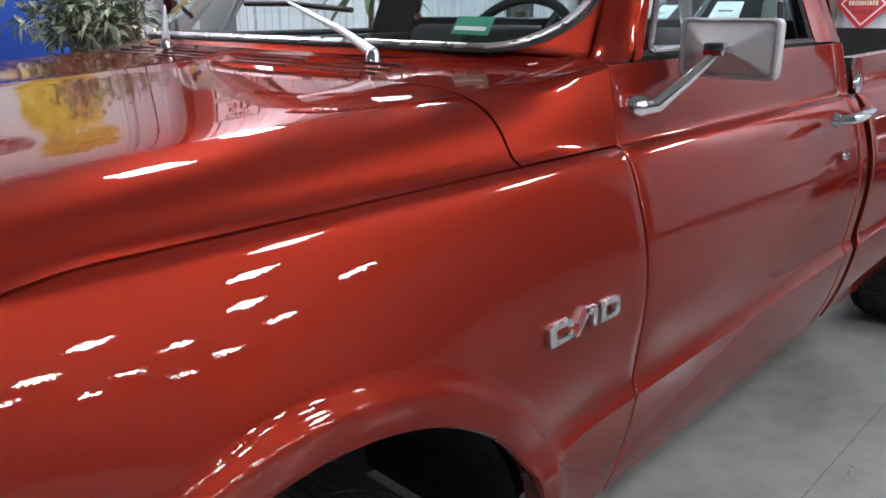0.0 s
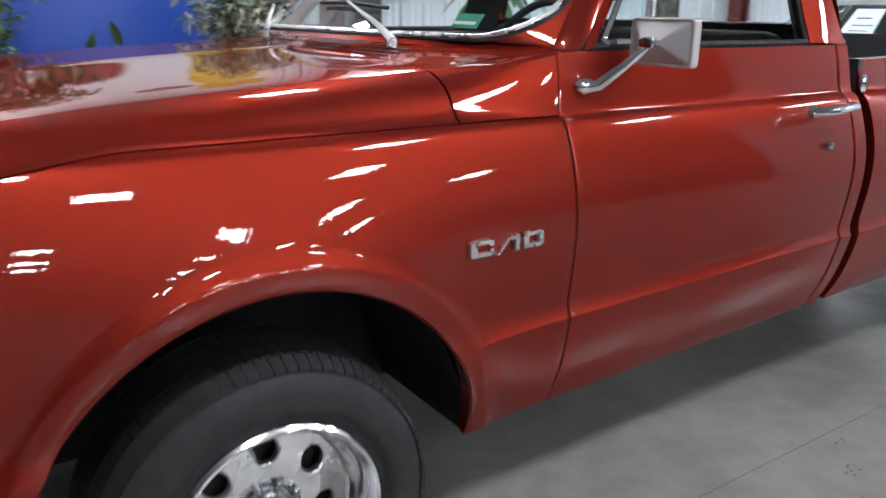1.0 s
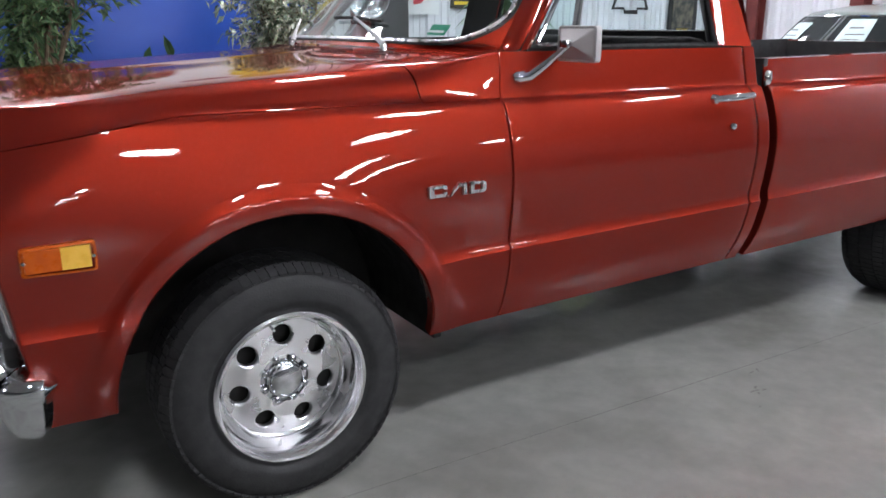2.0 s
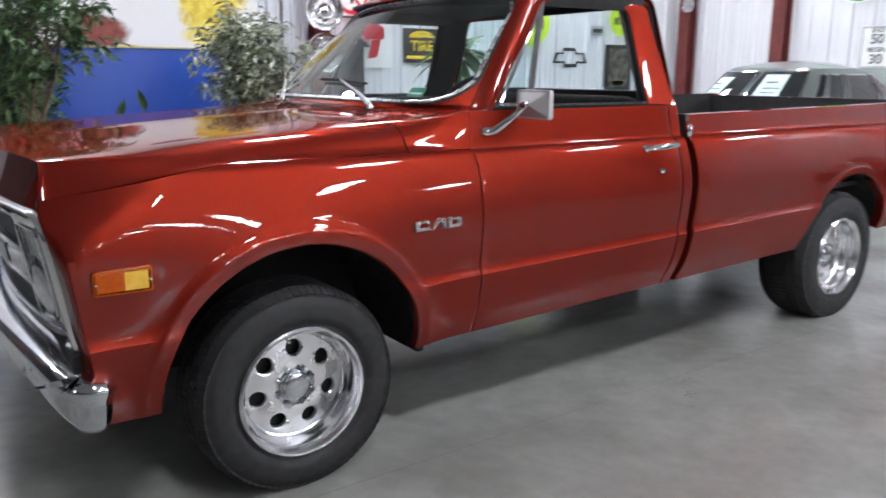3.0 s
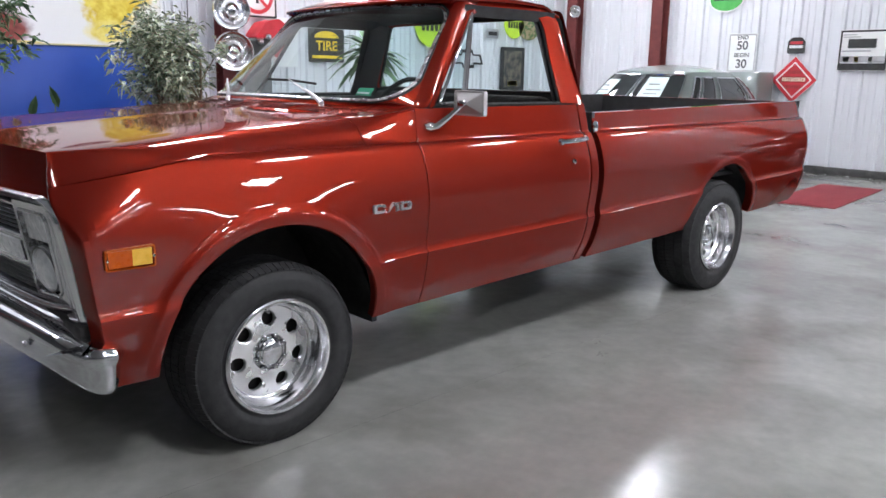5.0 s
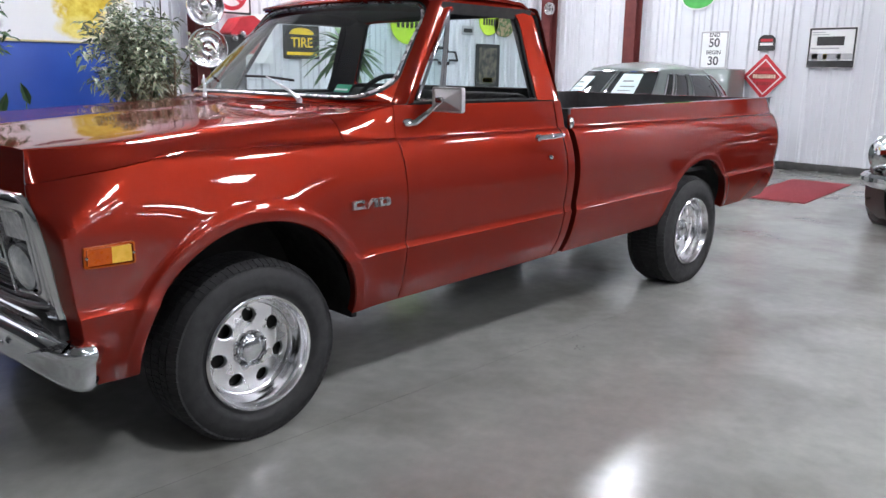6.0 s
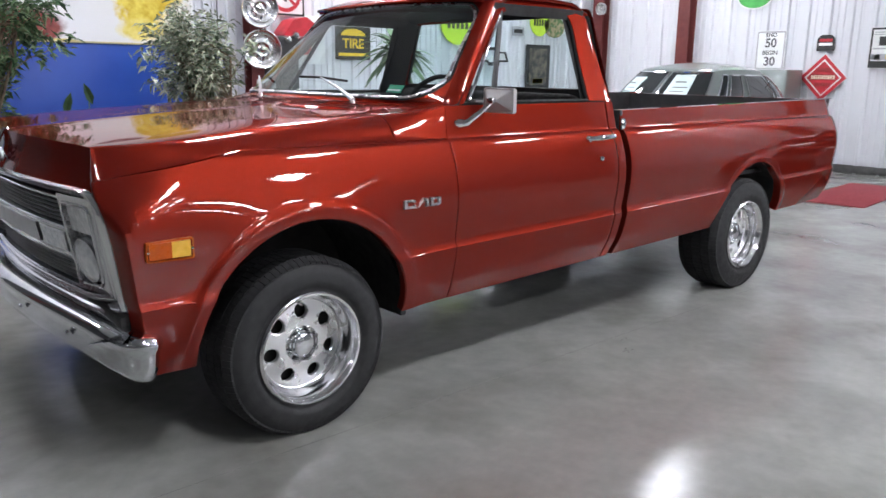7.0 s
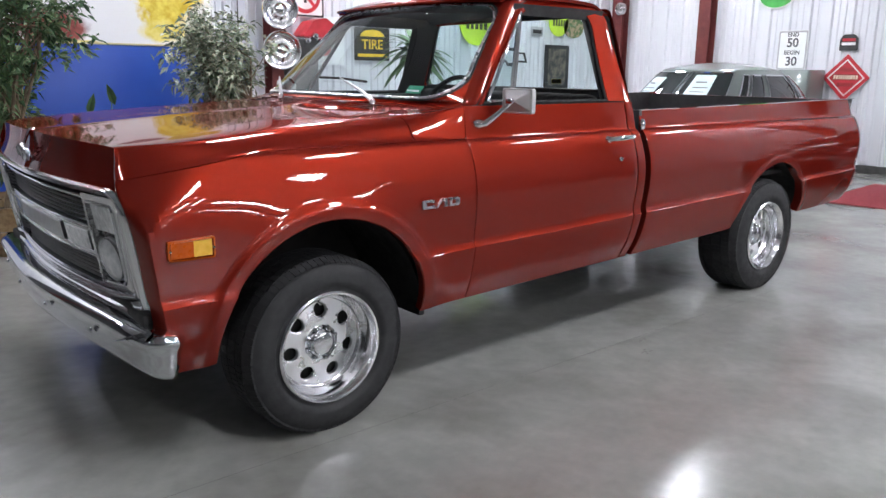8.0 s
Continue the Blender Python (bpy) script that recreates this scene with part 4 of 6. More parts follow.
def build_front(truck):
    """Grille, lamps, bumper and badges."""
    gr = new("grille")
    gr.parent = truck
    tagged(gr, "aluminium grille with black horizontal bars")
    pt = lambda w, z, d=0.0: (grille_x(w, z) + d, w, z)
    outer = rounded([(-0.884, 0.562), (-0.72, 0.532), (0.72, 0.532), (0.884, 0.562), (0.876, 0.968), (-0.876, 0.968)], [0.02, 0.1, 0.1, 0.02, 0.1, 0.1], 7)
    inner = rounded([(-0.775, 0.612), (-0.62, 0.590), (0.62, 0.590), (0.775, 0.612), (0.80, 0.935), (-0.80, 0.935)], [0.02, 0.1, 0.1, 0.02, 0.05, 0.05], 7)

    def denser(line):
        res = []
        for i, a in enumerate(line):
            b = line[(i + 1) % len(line)]
            res += [(a[0] + (b[0] - a[0]) * k / 6, a[1] + (b[1] - a[1]) * k / 6) for k in range(6)]
        return res
    ro, ri = denser(outer), denser(inner)
    n = len(ro)

    def loop_at(k, d):
        return [pt(a[0] + (b[0] - a[0]) * k, a[1] + (b[1] - a[1]) * k, d) for a, b in zip(ro, ri)]
    # rolled outer band, a groove, then a flat inner flange
    steps = [(0.0, 0.09), (0.0, -0.008), (0.03, -0.02), (0.1, -0.028), (0.24, -0.029), (0.36, -0.022), (0.44, -0.008), (0.5, -0.002), (0.58, -0.003), (0.66, -0.009), (0.8, -0.010), (0.9, -0.006), (1.0, 0.002), (1.0, 0.05)]
    loops = [loop_at(k, d) for k, d in steps]
    part("surround", join(*[ring(a, b) for a, b in zip(loops, loops[1:])]), ALLOY, gr, "bright aluminium grille surround", 50)
    back = loop_at(0.9, 0.05)
    part("backing", (back + [pt(0, 0.76, 0.05)], [(i, (i + 1) % n, n) for i in range(n)]), BLACKGAP, gr)

    def bar(z0, z1, w0, w1, d0, d1, steps=14):
        wv = [w0 + (w1 - w0) * k / steps for k in range(steps + 1)]
        e = min(0.004, (z1 - z0) * 0.3)
        prof = [(z0, d1), (z0, d0 + e), (z0 + e, d0), (z1 - e, d0), (z1, d0 + e), (z1, d1)]
        return grid(lambda w, k: pt(w, prof[k][0], prof[k][1]), wv, list(range(6)))
    for lo, hi in ((0.604, 0.698), (0.816, 0.912)):
        for k in range(6):
            z = lo + (hi - lo) * (k + 0.5) / 6
            part("grille_bar", bar(z - 0.0014, z + 0.0014, -0.553, 0.553, 0.016, 0.03), SATIN, gr)
        for z in (lo - 0.006, hi + 0.006):
            part("grille_edge", bar(z - 0.006, z + 0.006, -0.562, 0.562, -0.004, 0.035), CHROME, gr)
    part("centre_bar", bar(0.706, 0.808, -0.562, 0.562, -0.004, 0.04), ALLOY, gr, "broad brushed centre bar")
    part("centre_plate", bar(0.722, 0.796, -0.30, 0.30, -0.010, 0.0), SATIN, gr, "plain raised nameplate panel")
    for s in (-1, 1):
        part("indicator_lens", bar(0.722, 0.794, min(s * 0.335, s * 0.545), max(s * 0.335, s * 0.545), -0.008, 0.0, 8), LENSGLASS, gr, "clear ribbed indicator lens")
        # lamp bezel: a raised frame round a shallow tray that holds both lamps
        def sweep(pts):
            return pts if s > 0 else [pts[0]] + list(reversed(pts[1:]))
        bo = denser(rounded(sweep([(s * 0.567, 0.60), (s * 0.776, 0.61), (s * 0.80, 0.935), (s * 0.567, 0.935)]), 0.012, 4))
        bi = denser(rounded(sweep([(s * 0.588, 0.628), (s * 0.758, 0.636), (s * 0.78, 0.908), (s * 0.588, 0.908)]), 0.03, 4))
        bt = [(s * 0.68 + (a - s * 0.68) * 0.94, 0.77 + (b - 0.77) * 0.95) for a, b in bi]
        m_ = len(bo)
        tray = [pt(a, b, 0.014) for a, b in bt]
        bezel = part("lamp_bezel", join(ring([pt(a, b, 0.03) for a, b in bo], [pt(a, b, -0.008) for a, b in bo]), ring([pt(a, b, -0.008) for a, b in bo], [pt(a, b, -0.010) for a, b in bi]), ), ALLOY, gr, "bright headlamp bezel")
        part("tray_edge", ring([pt(a, b, -0.010) for a, b in bi], tray), DARKCHROME, bezel)
        part("bezel_bead", tube([pt(a, b, -0.011) for a, b in bi], 0.005, 6, True), CHROME, bezel)
        part("lamp_tray", (tray + [pt(s * 0.68, 0.77, 0.0145)], [(i, (i + 1) % m_, m_) for i in range(m_)]), DARKCHROME, bezel, "dull grey lamp tray")
        cxl, czl = s * 0.672, 0.715
        m = Matrix.Translation(pt(cxl, czl, 0.008)) @ Euler((0, radians(-9), radians(-8 * s))).to_matrix().to_4x4()
        part("headlamp_rim", moved(lathe([(0.072, -0.004), (0.074, -0.016), (0.079, -0.018), (0.082, -0.006), (0.082, 0.02)], 40, "x"), m), CHROME, bezel)
        lens = []
        for k in range(9):
            t_ = k / 8
            lens.append((0.073 * math.sin(t_ * math.pi / 2), -0.032 + 0.026 * (1 - math.cos(t_ * math.pi / 2))))
        part("headlamp_lens", moved(lathe(lens, 40, "x"), m), LENSGLASS, bezel, "clear ribbed headlamp lens")
        part("parking_lamp", bar(0.806, 0.896, min(s * 0.60, s * 0.766), max(s * 0.60, s * 0.766), 0.002, 0.03, 6), LENSGLASS, bezel, "clear square parking lamp")
        # side marker
        x0, x1, z0, z1 = -0.602, -0.45, 0.755, 0.822
        y = lambda x, z: s * half_width(x, z)
        edge = rounded([(x0, z0), (x1, z0 - 0.002), (x1, z1 + 0.001), (x0, z1 - 0.002)], 0.008, 3)
        body = join(ring([(a, y(a, b) - s * 0.004, b) for a, b in edge], [(a, y(a, b) + s * 0.012, b) for a, b in edge]),
                    ring([(a, y(a, b) + s * 0.012, b) for a, b in edge], [(-0.526 + (a + 0.526) * 0.93, y(a, b) + s * 0.014, 0.7885 + (b - 0.7885) * 0.84) for a, b in edge]))
        mk = part("side_marker", body, AMBER, truck, "amber side marker lamp with chrome screws")
        for xa, xb, mt in ((-0.594, -0.522, AMBER), (-0.522, -0.462, YELLOW)):
            za, zb = 0.7635, 0.8145
            q = [(xa, za), (xb, za), (xb, zb), (xa, zb)]
            part("marker_lens", (
                [(a, y(a, b) + s * 0.0145, b) for a, b in q] + [(a, y(a, b) + s * 0.003, b) for a, b in q],
                [(0, 1, 2, 3), (4, 5, 1, 0), (5, 6, 2, 1), (6, 7, 3, 2), (7, 4, 0, 3)]), mt, mk)
        for xa in (-0.596, -0.456):
            part("screw", moved(lathe([(0, 0.003), (0.004, 0.002), (0.005, 0)], 10, "y"), pose(xa, y(xa, 0.788) + s * 0.014, 0.788, 0, 0, 0 if s > 0 else 180)), CHROME, mk)
        # bonnet-side type badge
        if s < 0:
            build_badge(truck)
    # bumper
    plan = rounded([(-0.594, 0.962), (-0.598, 0.995), (-0.655, 0.988), (-0.690, 0.86), (-0.738, 0.45), (-0.772, 0.0), (-0.738, -0.45), (-0.690, -0.86), (-0.655, -0.988), (-0.598, -0.995), (-0.594, -0.962)], [0, 0.022, 0.09, 0.14, 0.4, 0.6, 0.4, 0.14, 0.09, 0.022, 0], 10, closed=False)
    plan = resample(plan, 120)
    level = spline([0, 0.4, 0.75, 0.95, 1.07, 1.2], [0.476, 0.475, 0.472, 0.466, 0.458, 0.451])
    prof = [(0.03, -0.082), (0.006, -0.079), (-0.006, -0.068), (-0.012, -0.05), (-0.017, -0.025), (-0.019, 0.0), (-0.021, 0.016), (-0.027, 0.026), (-0.033, 0.036), (-0.035, 0.046), (-0.032, 0.057), (-0.024, 0.067), (-0.01, 0.075), (0.012, 0.079), (0.05, 0.08)]
    vs = []
    for i, (x, y) in enumerate(plan):
        a, b = plan[max(0, i - 1)], plan[min(len(plan) - 1, i + 1)]
        t = Vector((b[0] - a[0], b[1] - a[1])).normalized()
        nrm = Vector((-t.y, t.x))
        if nrm.x > 0 and abs(y) < 0.9:
            nrm = -nrm
        if abs(y) >= 0.9 and nrm.y * y < 0:
            nrm = -nrm
        zc = level(abs(i - 59.5) / 59.5 * 1.23)
        for d, h in prof:
            vs.append((x + nrm.x * -d, y + nrm.y * -d, zc + h))
    k = len(prof)
    fs = [(i * k + j, i * k + j + 1, (i + 1) * k + j + 1, (i + 1) * k + j) for i in range(len(plan) - 1) for j in range(k - 1)]
    bp = part("front_bumper", thick((vs, fs), -0.006), CHROME, truck, "chrome wraparound front bumper")
    for y in (-0.62, -0.2, 0.2, 0.62):
        part("bumper_bolt", moved(lathe([(0, -0.010), (0.007, -0.008), (0.011, 0)], 12, "x"), pose(-0.792 + 0.095 * y * y + 0.02 * abs(y), y, 0.465)), CHROME, bp)


def build_badge(truck):
    """The block-lettered model badge on the wing: bevelled strokes with dark flanks."""
    w, h, z0 = 0.192, 0.034, 0.817

    def stroke(pts, lift=0.0):
        out = [(0.405 + w * a, z0 + h * b) for a, b in pts]
        mid = (sum(p[0] for p in out) / len(out), sum(p[1] for p in out) / len(out))
        face = [(mid[0] + (a - mid[0]) * 0.96, mid[1] + (b - mid[1]) * 0.96) for a, b in out]
        y = lambda a, b: -half_width(a, b)
        n = len(out)
        vs = [(a, y(a, b) + 0.004, b) for a, b in out] + [(a, y(a, b) - 0.008 - lift, b) for a, b in out] + [(a, y(a, b) - 0.0095 - lift, b) for a, b in face]
        fs = [(r * n + i, r * n + (i + 1) % n, (r + 1) * n + (i + 1) % n, (r + 1) * n + i) for r in (0, 1) for i in range(n)]
        return vs, fs + [tuple(2 * n + i for i in range(n))]
    t = 0.062
    bd = new("type_badge")
    bd.parent = truck
    tagged(bd, "satin chrome model badge on the front wing")
    c = [(0.02, 0), (0.27, 0), (0.31, 0.12), (0.31, 0.40), (0.31 - t, 0.40), (0.31 - t, 0.25), (0.02 + t, 0.25), (0.02 + t, 0.75), (0.31 - t, 0.75), (0.31 - t, 0.62), (0.31, 0.62), (0.31, 0.90), (0.28, 1.0), (0.05, 1.0), (0.0, 0.88), (0.0, 0.1)]
    part("letter", stroke(c), BRIGHT, bd, "", 20)
    part("stroke", stroke([(0.33, -0.05), (0.37, -0.05), (0.565, 1.05), (0.525, 1.05)], 0.002), BRIGHT, bd, "", 20)
    part("figure", stroke([(0.595, 0), (0.66, 0), (0.66, 1.0), (0.60, 1.0), (0.545, 0.84), (0.545, 0.68), (0.595, 0.72)]), BRIGHT, bd, "", 20)
    for p in ([(0.72, 0), (0.95, 0), (1.0, 0.14), (1.0, 0.25), (0.72, 0.25)], [(0.72, 0.75), (1.0, 0.75), (1.0, 0.88), (0.95, 1.0), (0.72, 1.0)], [(0.72, 0.25), (0.785, 0.25), (0.785, 0.75), (0.72, 0.75)], [(0.935, 0.25), (1.0, 0.25), (1.0, 0.75), (0.935, 0.75)]):
        part("figure", stroke(p), BRIGHT, bd, "", 20)


def tyre_geo(radius, width, rim_r):
    h = width / 2
    # bulging sidewall with a rim guard, a rounded shoulder and a flat crown
    half = [(rim_r, 0.74), (rim_r + 0.006, 0.83), (rim_r + 0.014, 0.88), (rim_r + 0.020, 0.885), (rim_r + 0.026, 0.915)]
    deep = radius - 0.010 - rim_r
    half += [(rim_r + deep * k, 1.0 - 0.42 * abs(k - 0.38) ** 2.0) for k in (0.28, 0.38, 0.48, 0.58, 0.68)]
    half += [(radius - 0.036, 0.895), (radius - 0.024, 0.845), (radius - 0.015, 0.77), (radius - 0.011, 0.68)]
    prof = [(r, -h * k) for r, k in half] + [(r, h * k) for r, k in reversed(half)]
    return lathe(prof, 72, "y")


def tread_geo(radius, width):
    """Rows of raised blocks round the tyre."""
    h = width / 2
    vs, fs = [], []
    rows = [(-0.97, -0.67, 0.0, True), (-0.63, -0.26, 0.5, False), (-0.22, 0.22, 0.25, False), (0.26, 0.63, 0.5, False), (0.67, 0.97, 0.0, True)]
    n = 84
    for a0, a1, ph, shoulder in rows:
        for i in range(n):
            t0 = 2 * math.pi * (i + ph) / n
            t1 = t0 + 2 * math.pi / n * 0.88
            k = len(vs)
            for r in (radius - 0.011, radius - 0.003):
                for t, skew in ((t0, 0), (t1, 0)):
                    for a in (a0, a1):
                        tt = t + 0.02 * a * (1 if not shoulder else 0.3)
                        rr = r - (0.019 if shoulder and abs(a) > 0.9 else 0.002)
                        vs.append((rr * math.cos(tt), a * h * 0.93, rr * math.sin(tt)))
            fs += [(k + 4, k + 5, k + 7, k + 6), (k, k + 4, k + 6, k + 2), (k + 1, k + 3, k + 7, k + 5), (k, k + 1, k + 5, k + 4), (k + 2, k + 6, k + 7, k + 3)]
    return vs, fs


def build_wheel(truck, x, z, radius, width, spin, side):
    """A slotted-disc wheel; side -1 faces the driver's side. Built facing -y, centred on its lip plane."""
    wh = new("wheel")
    wh.parent = truck
    wh.matrix_basis = pose(x, side * 0.965, z, 0, 0, 0 if side < 0 else 180)
    tagged(wh, "black tyre on a polished round-hole alloy wheel")
    lip = 0.218
    part("tyre", moved(join(tyre_geo(radius, width, lip - 0.012)), pose(0, width / 2 - 0.008, 0)), RUBBER, wh, "black rubber tyre", 50)
    part("tread", moved(tread_geo(radius, width), pose(0, width / 2 - 0.008, 0)), RUBBER, wh, "", 20)
    # barrel and dished disc with seven round holes
    spin0 = radians(spin)
    rim = part("rim", lathe([(lip - 0.016, 0.03), (lip, 0.012), (lip, 0.0), (lip - 0.006, -0.006), (lip - 0.014, -0.004), (lip - 0.02, 0.008), (0.194, 0.014), (0.189, 0.03), (0.188, 0.055), (0.185, 0.075), (0.178, 0.086), (0.172, 0.09)], 96, "y"), RIMMETAL, wh, "mirror-polished alloy rim")
    holes, hr, hc = 7, 0.0275, 0.128
    r_out, r_in = 0.1725, 0.07
    disc_y = lambda r: 0.09 - 0.014 * smooth(0.165, 0.10, r)
    per = 24
    vs, fs = [], []
    for i in range(holes):
        c = spin0 + 2 * math.pi * i / holes
        half = math.pi / holes
        # border of one sector, walked round, matched with points on the hole
        border = [(r_out, -half + 2 * half * k / 8) for k in range(8)] + [(r_out - (r_out - r_in) * k / 4, half) for k in range(4)] + [(r_in, half - 2 * half * k / 8) for k in range(8)] + [(r_in + (r_out - r_in) * k / 4, -half) for k in range(4)]
        pts = [(r * math.cos(c + t), r * math.sin(c + t)) for r, t in border]
        hx, hz = hc * math.cos(c), hc * math.sin(c)
        k0 = len(vs)
        for px, pz in pts:
            vs.append((px, disc_y(math.hypot(px, pz)), pz))
        for stage in (0.004, 0.0):
            for px, pz in pts:
                t = math.atan2(pz - hz, px - hx)
                q = (hx + (hr + stage) * math.cos(t), hz + (hr + stage) * math.sin(t))
                vs.append((q[0], disc_y(math.hypot(*q)) + (0.0 if stage else 0.003), q[1]))
        for px, pz in pts:
            t = math.atan2(pz - hz, px - hx)
            q = (hx + hr * math.cos(t), hz + hr * math.sin(t))
            vs.append((q[0], disc_y(math.hypot(*q)) + 0.018, q[1]))
        for ring_i in range(3):
            for k in range(per):
                a, b = k0 + ring_i * per + k, k0 + ring_i * per + (k + 1) % per
                fs.append((a, b, b + per, a + per))
    part("disc", (vs, fs), WHEEL, rim, "dished disc with seven round holes")
    part("brake_backing", lathe([(0, 0.125), (0.18, 0.125), (0.18, 0.2)], 40, "y"), DARK, rim)
    cap = part("centre_cap", lathe([(0.078, 0.084), (0.075, 0.068), (0.070, 0.064), (0.056, 0.063), (0.054, 0.052), (0.051, 0.047), (0.046, 0.045), (0.044, 0.038), (0.038, 0.035), (0.018, 0.031), (0.0, 0.030)], 36, "y"), CHROME, wh, "chrome centre cap", 24)
    cap.location.y = 0.018
    for k in range(8):
        a = spin0 + 2 * math.pi * (k + 0.5) / 8
        part("cap_nut", moved(lathe([(0.0125, 0.02), (0.0125, -0.006), (0.010, -0.012), (0.004, -0.016), (0, -0.0165)], 6, "y"), pose(0.063 * math.cos(a), 0.062, 0.063 * math.sin(a))), CHROME, cap)
    part("valve", tube([(0.196 * math.cos(spin0 + 0.3), 0.012, 0.196 * math.sin(spin0 + 0.3)), (0.188 * math.cos(spin0 + 0.3), -0.012, 0.188 * math.sin(spin0 + 0.3))], 0.004, 8), CHROME, rim)


truck = build_truck()
build_front(truck)
for sd in (-1, 1):
    build_wheel(truck, 0.0, 0.331, 0.349, 0.27, 88, sd)
    build_wheel(truck, 3.226, 0.35, 0.362, 0.29, 60, sd)


# ---- the hall ----
SCUFF = material("ground_in_dirt", (0.16, 0.158, 0.146), (0.20, 0.198, 0.184), 60, (0.2, 0.26))


def slab_geo(x0, x1, y0, y1):
    g = 0.0012
    b = 0.0001
    top = [(x0 + g + b, y0 + g + b, 0), (x1 - g - b, y0 + g + b, 0), (x1 - g - b, y1 - g - b, 0), (x0 + g + b, y1 - g - b, 0)]
    mid = [(x0 + g, y0 + g, -b), (x1 - g, y0 + g, -b), (x1 - g, y1 - g, -b), (x0 + g, y1 - g, -b)]
    low = [(p[0], p[1], -0.03) for p in mid]
    fs = [(0, 1, 2, 3)] + [(k + i, k + 4 + i, k + 4 + (i + 1) % 4, k + (i + 1) % 4) for k in (0, 4) for i in range(4)]
    return top + mid + low, [tuple(reversed(f)) if i else f for i, f in enumerate(fs)]


def build_floor():
    fl = part("floor", box(ROOM_X0, WALL_X + 0.3, ROOM_Y0, WALL_Y + 0.3, -0.2, -0.0004), JOINT)
    tagged(fl, "polished grey concrete floor slabs with saw-cut joints", "floor", kind="structure")
    xs = [ROOM_X0, -3.9, 5.1, WALL_X + 0.3]
    ys = [ROOM_Y0, -5.54, -1.04, 3.46, WALL_Y + 0.3]
    for i in range(len(xs) - 1):
        for j in range(len(ys) - 1):
            part("floor_slab", slab_geo(xs[i], xs[i + 1], ys[j], ys[j + 1]), FLOOR, fl)
    build_scuffs(fl)


def build_scuffs(floor):
    """Dark tyre scuffs and dirt ground into the floor beside the truck: thin ragged flakes."""
    rng = random.Random(21)
    for k in range(12):
        a = rng.gauss(0, 1)
        x, y = 1.74 + 0.06 * a + rng.gauss(0, 0.015), -1.13 + 0.06 * a + rng.gauss(0, 0.02)
        r, turn = rng.uniform(0.002, 0.009), rng.uniform(-0.2, 1.3)
        n = 9
        pts = []
        for i in range(n):
            t = 2 * math.pi * i / n
            u, v = r * rng.uniform(0.6, 1.3) * math.cos(t) * 1.9, r * rng.uniform(0.4, 1.1) * math.sin(t) * 0.6
            pts.append((x + u * math.cos(turn) - v * math.sin(turn), y + u * math.sin(turn) + v * math.cos(turn), 0.0006))
        part("scuff", (pts, [tuple(range(n))]), SCUFF, floor)


def rib_panel(width=0.92, height=ROOM_H, ribs=3):
    """A ribbed steel wall sheet that faces -y, from x = 0 to width."""
    line = [(0, 0)]
    pitch = width / ribs
    for k in range(ribs):
        c = pitch * (k + 0.5)
        line += [(c - 0.035, 0), (c - 0.018, -0.034), (c + 0.018, -0.034), (c + 0.035, 0)]
        if k < ribs:
            for dx in (0.35, 0.65):
                m = c + pitch * dx
                if m < width - 0.02:
                    line += [(m - 0.012, 0), (m - 0.006, -0.009), (m + 0.006, -0.009), (m + 0.012, 0)]
    line += [(width - 0.004, 0), (width - 0.004, 0.004), (width, 0.004)]
    n = len(line)
    vs = [(x, y, 0.0) for x, y in line] + [(x, y, height) for x, y in line]
    return vs, [(i, i + 1, n + i + 1, n + i) for i in range(n - 1)]


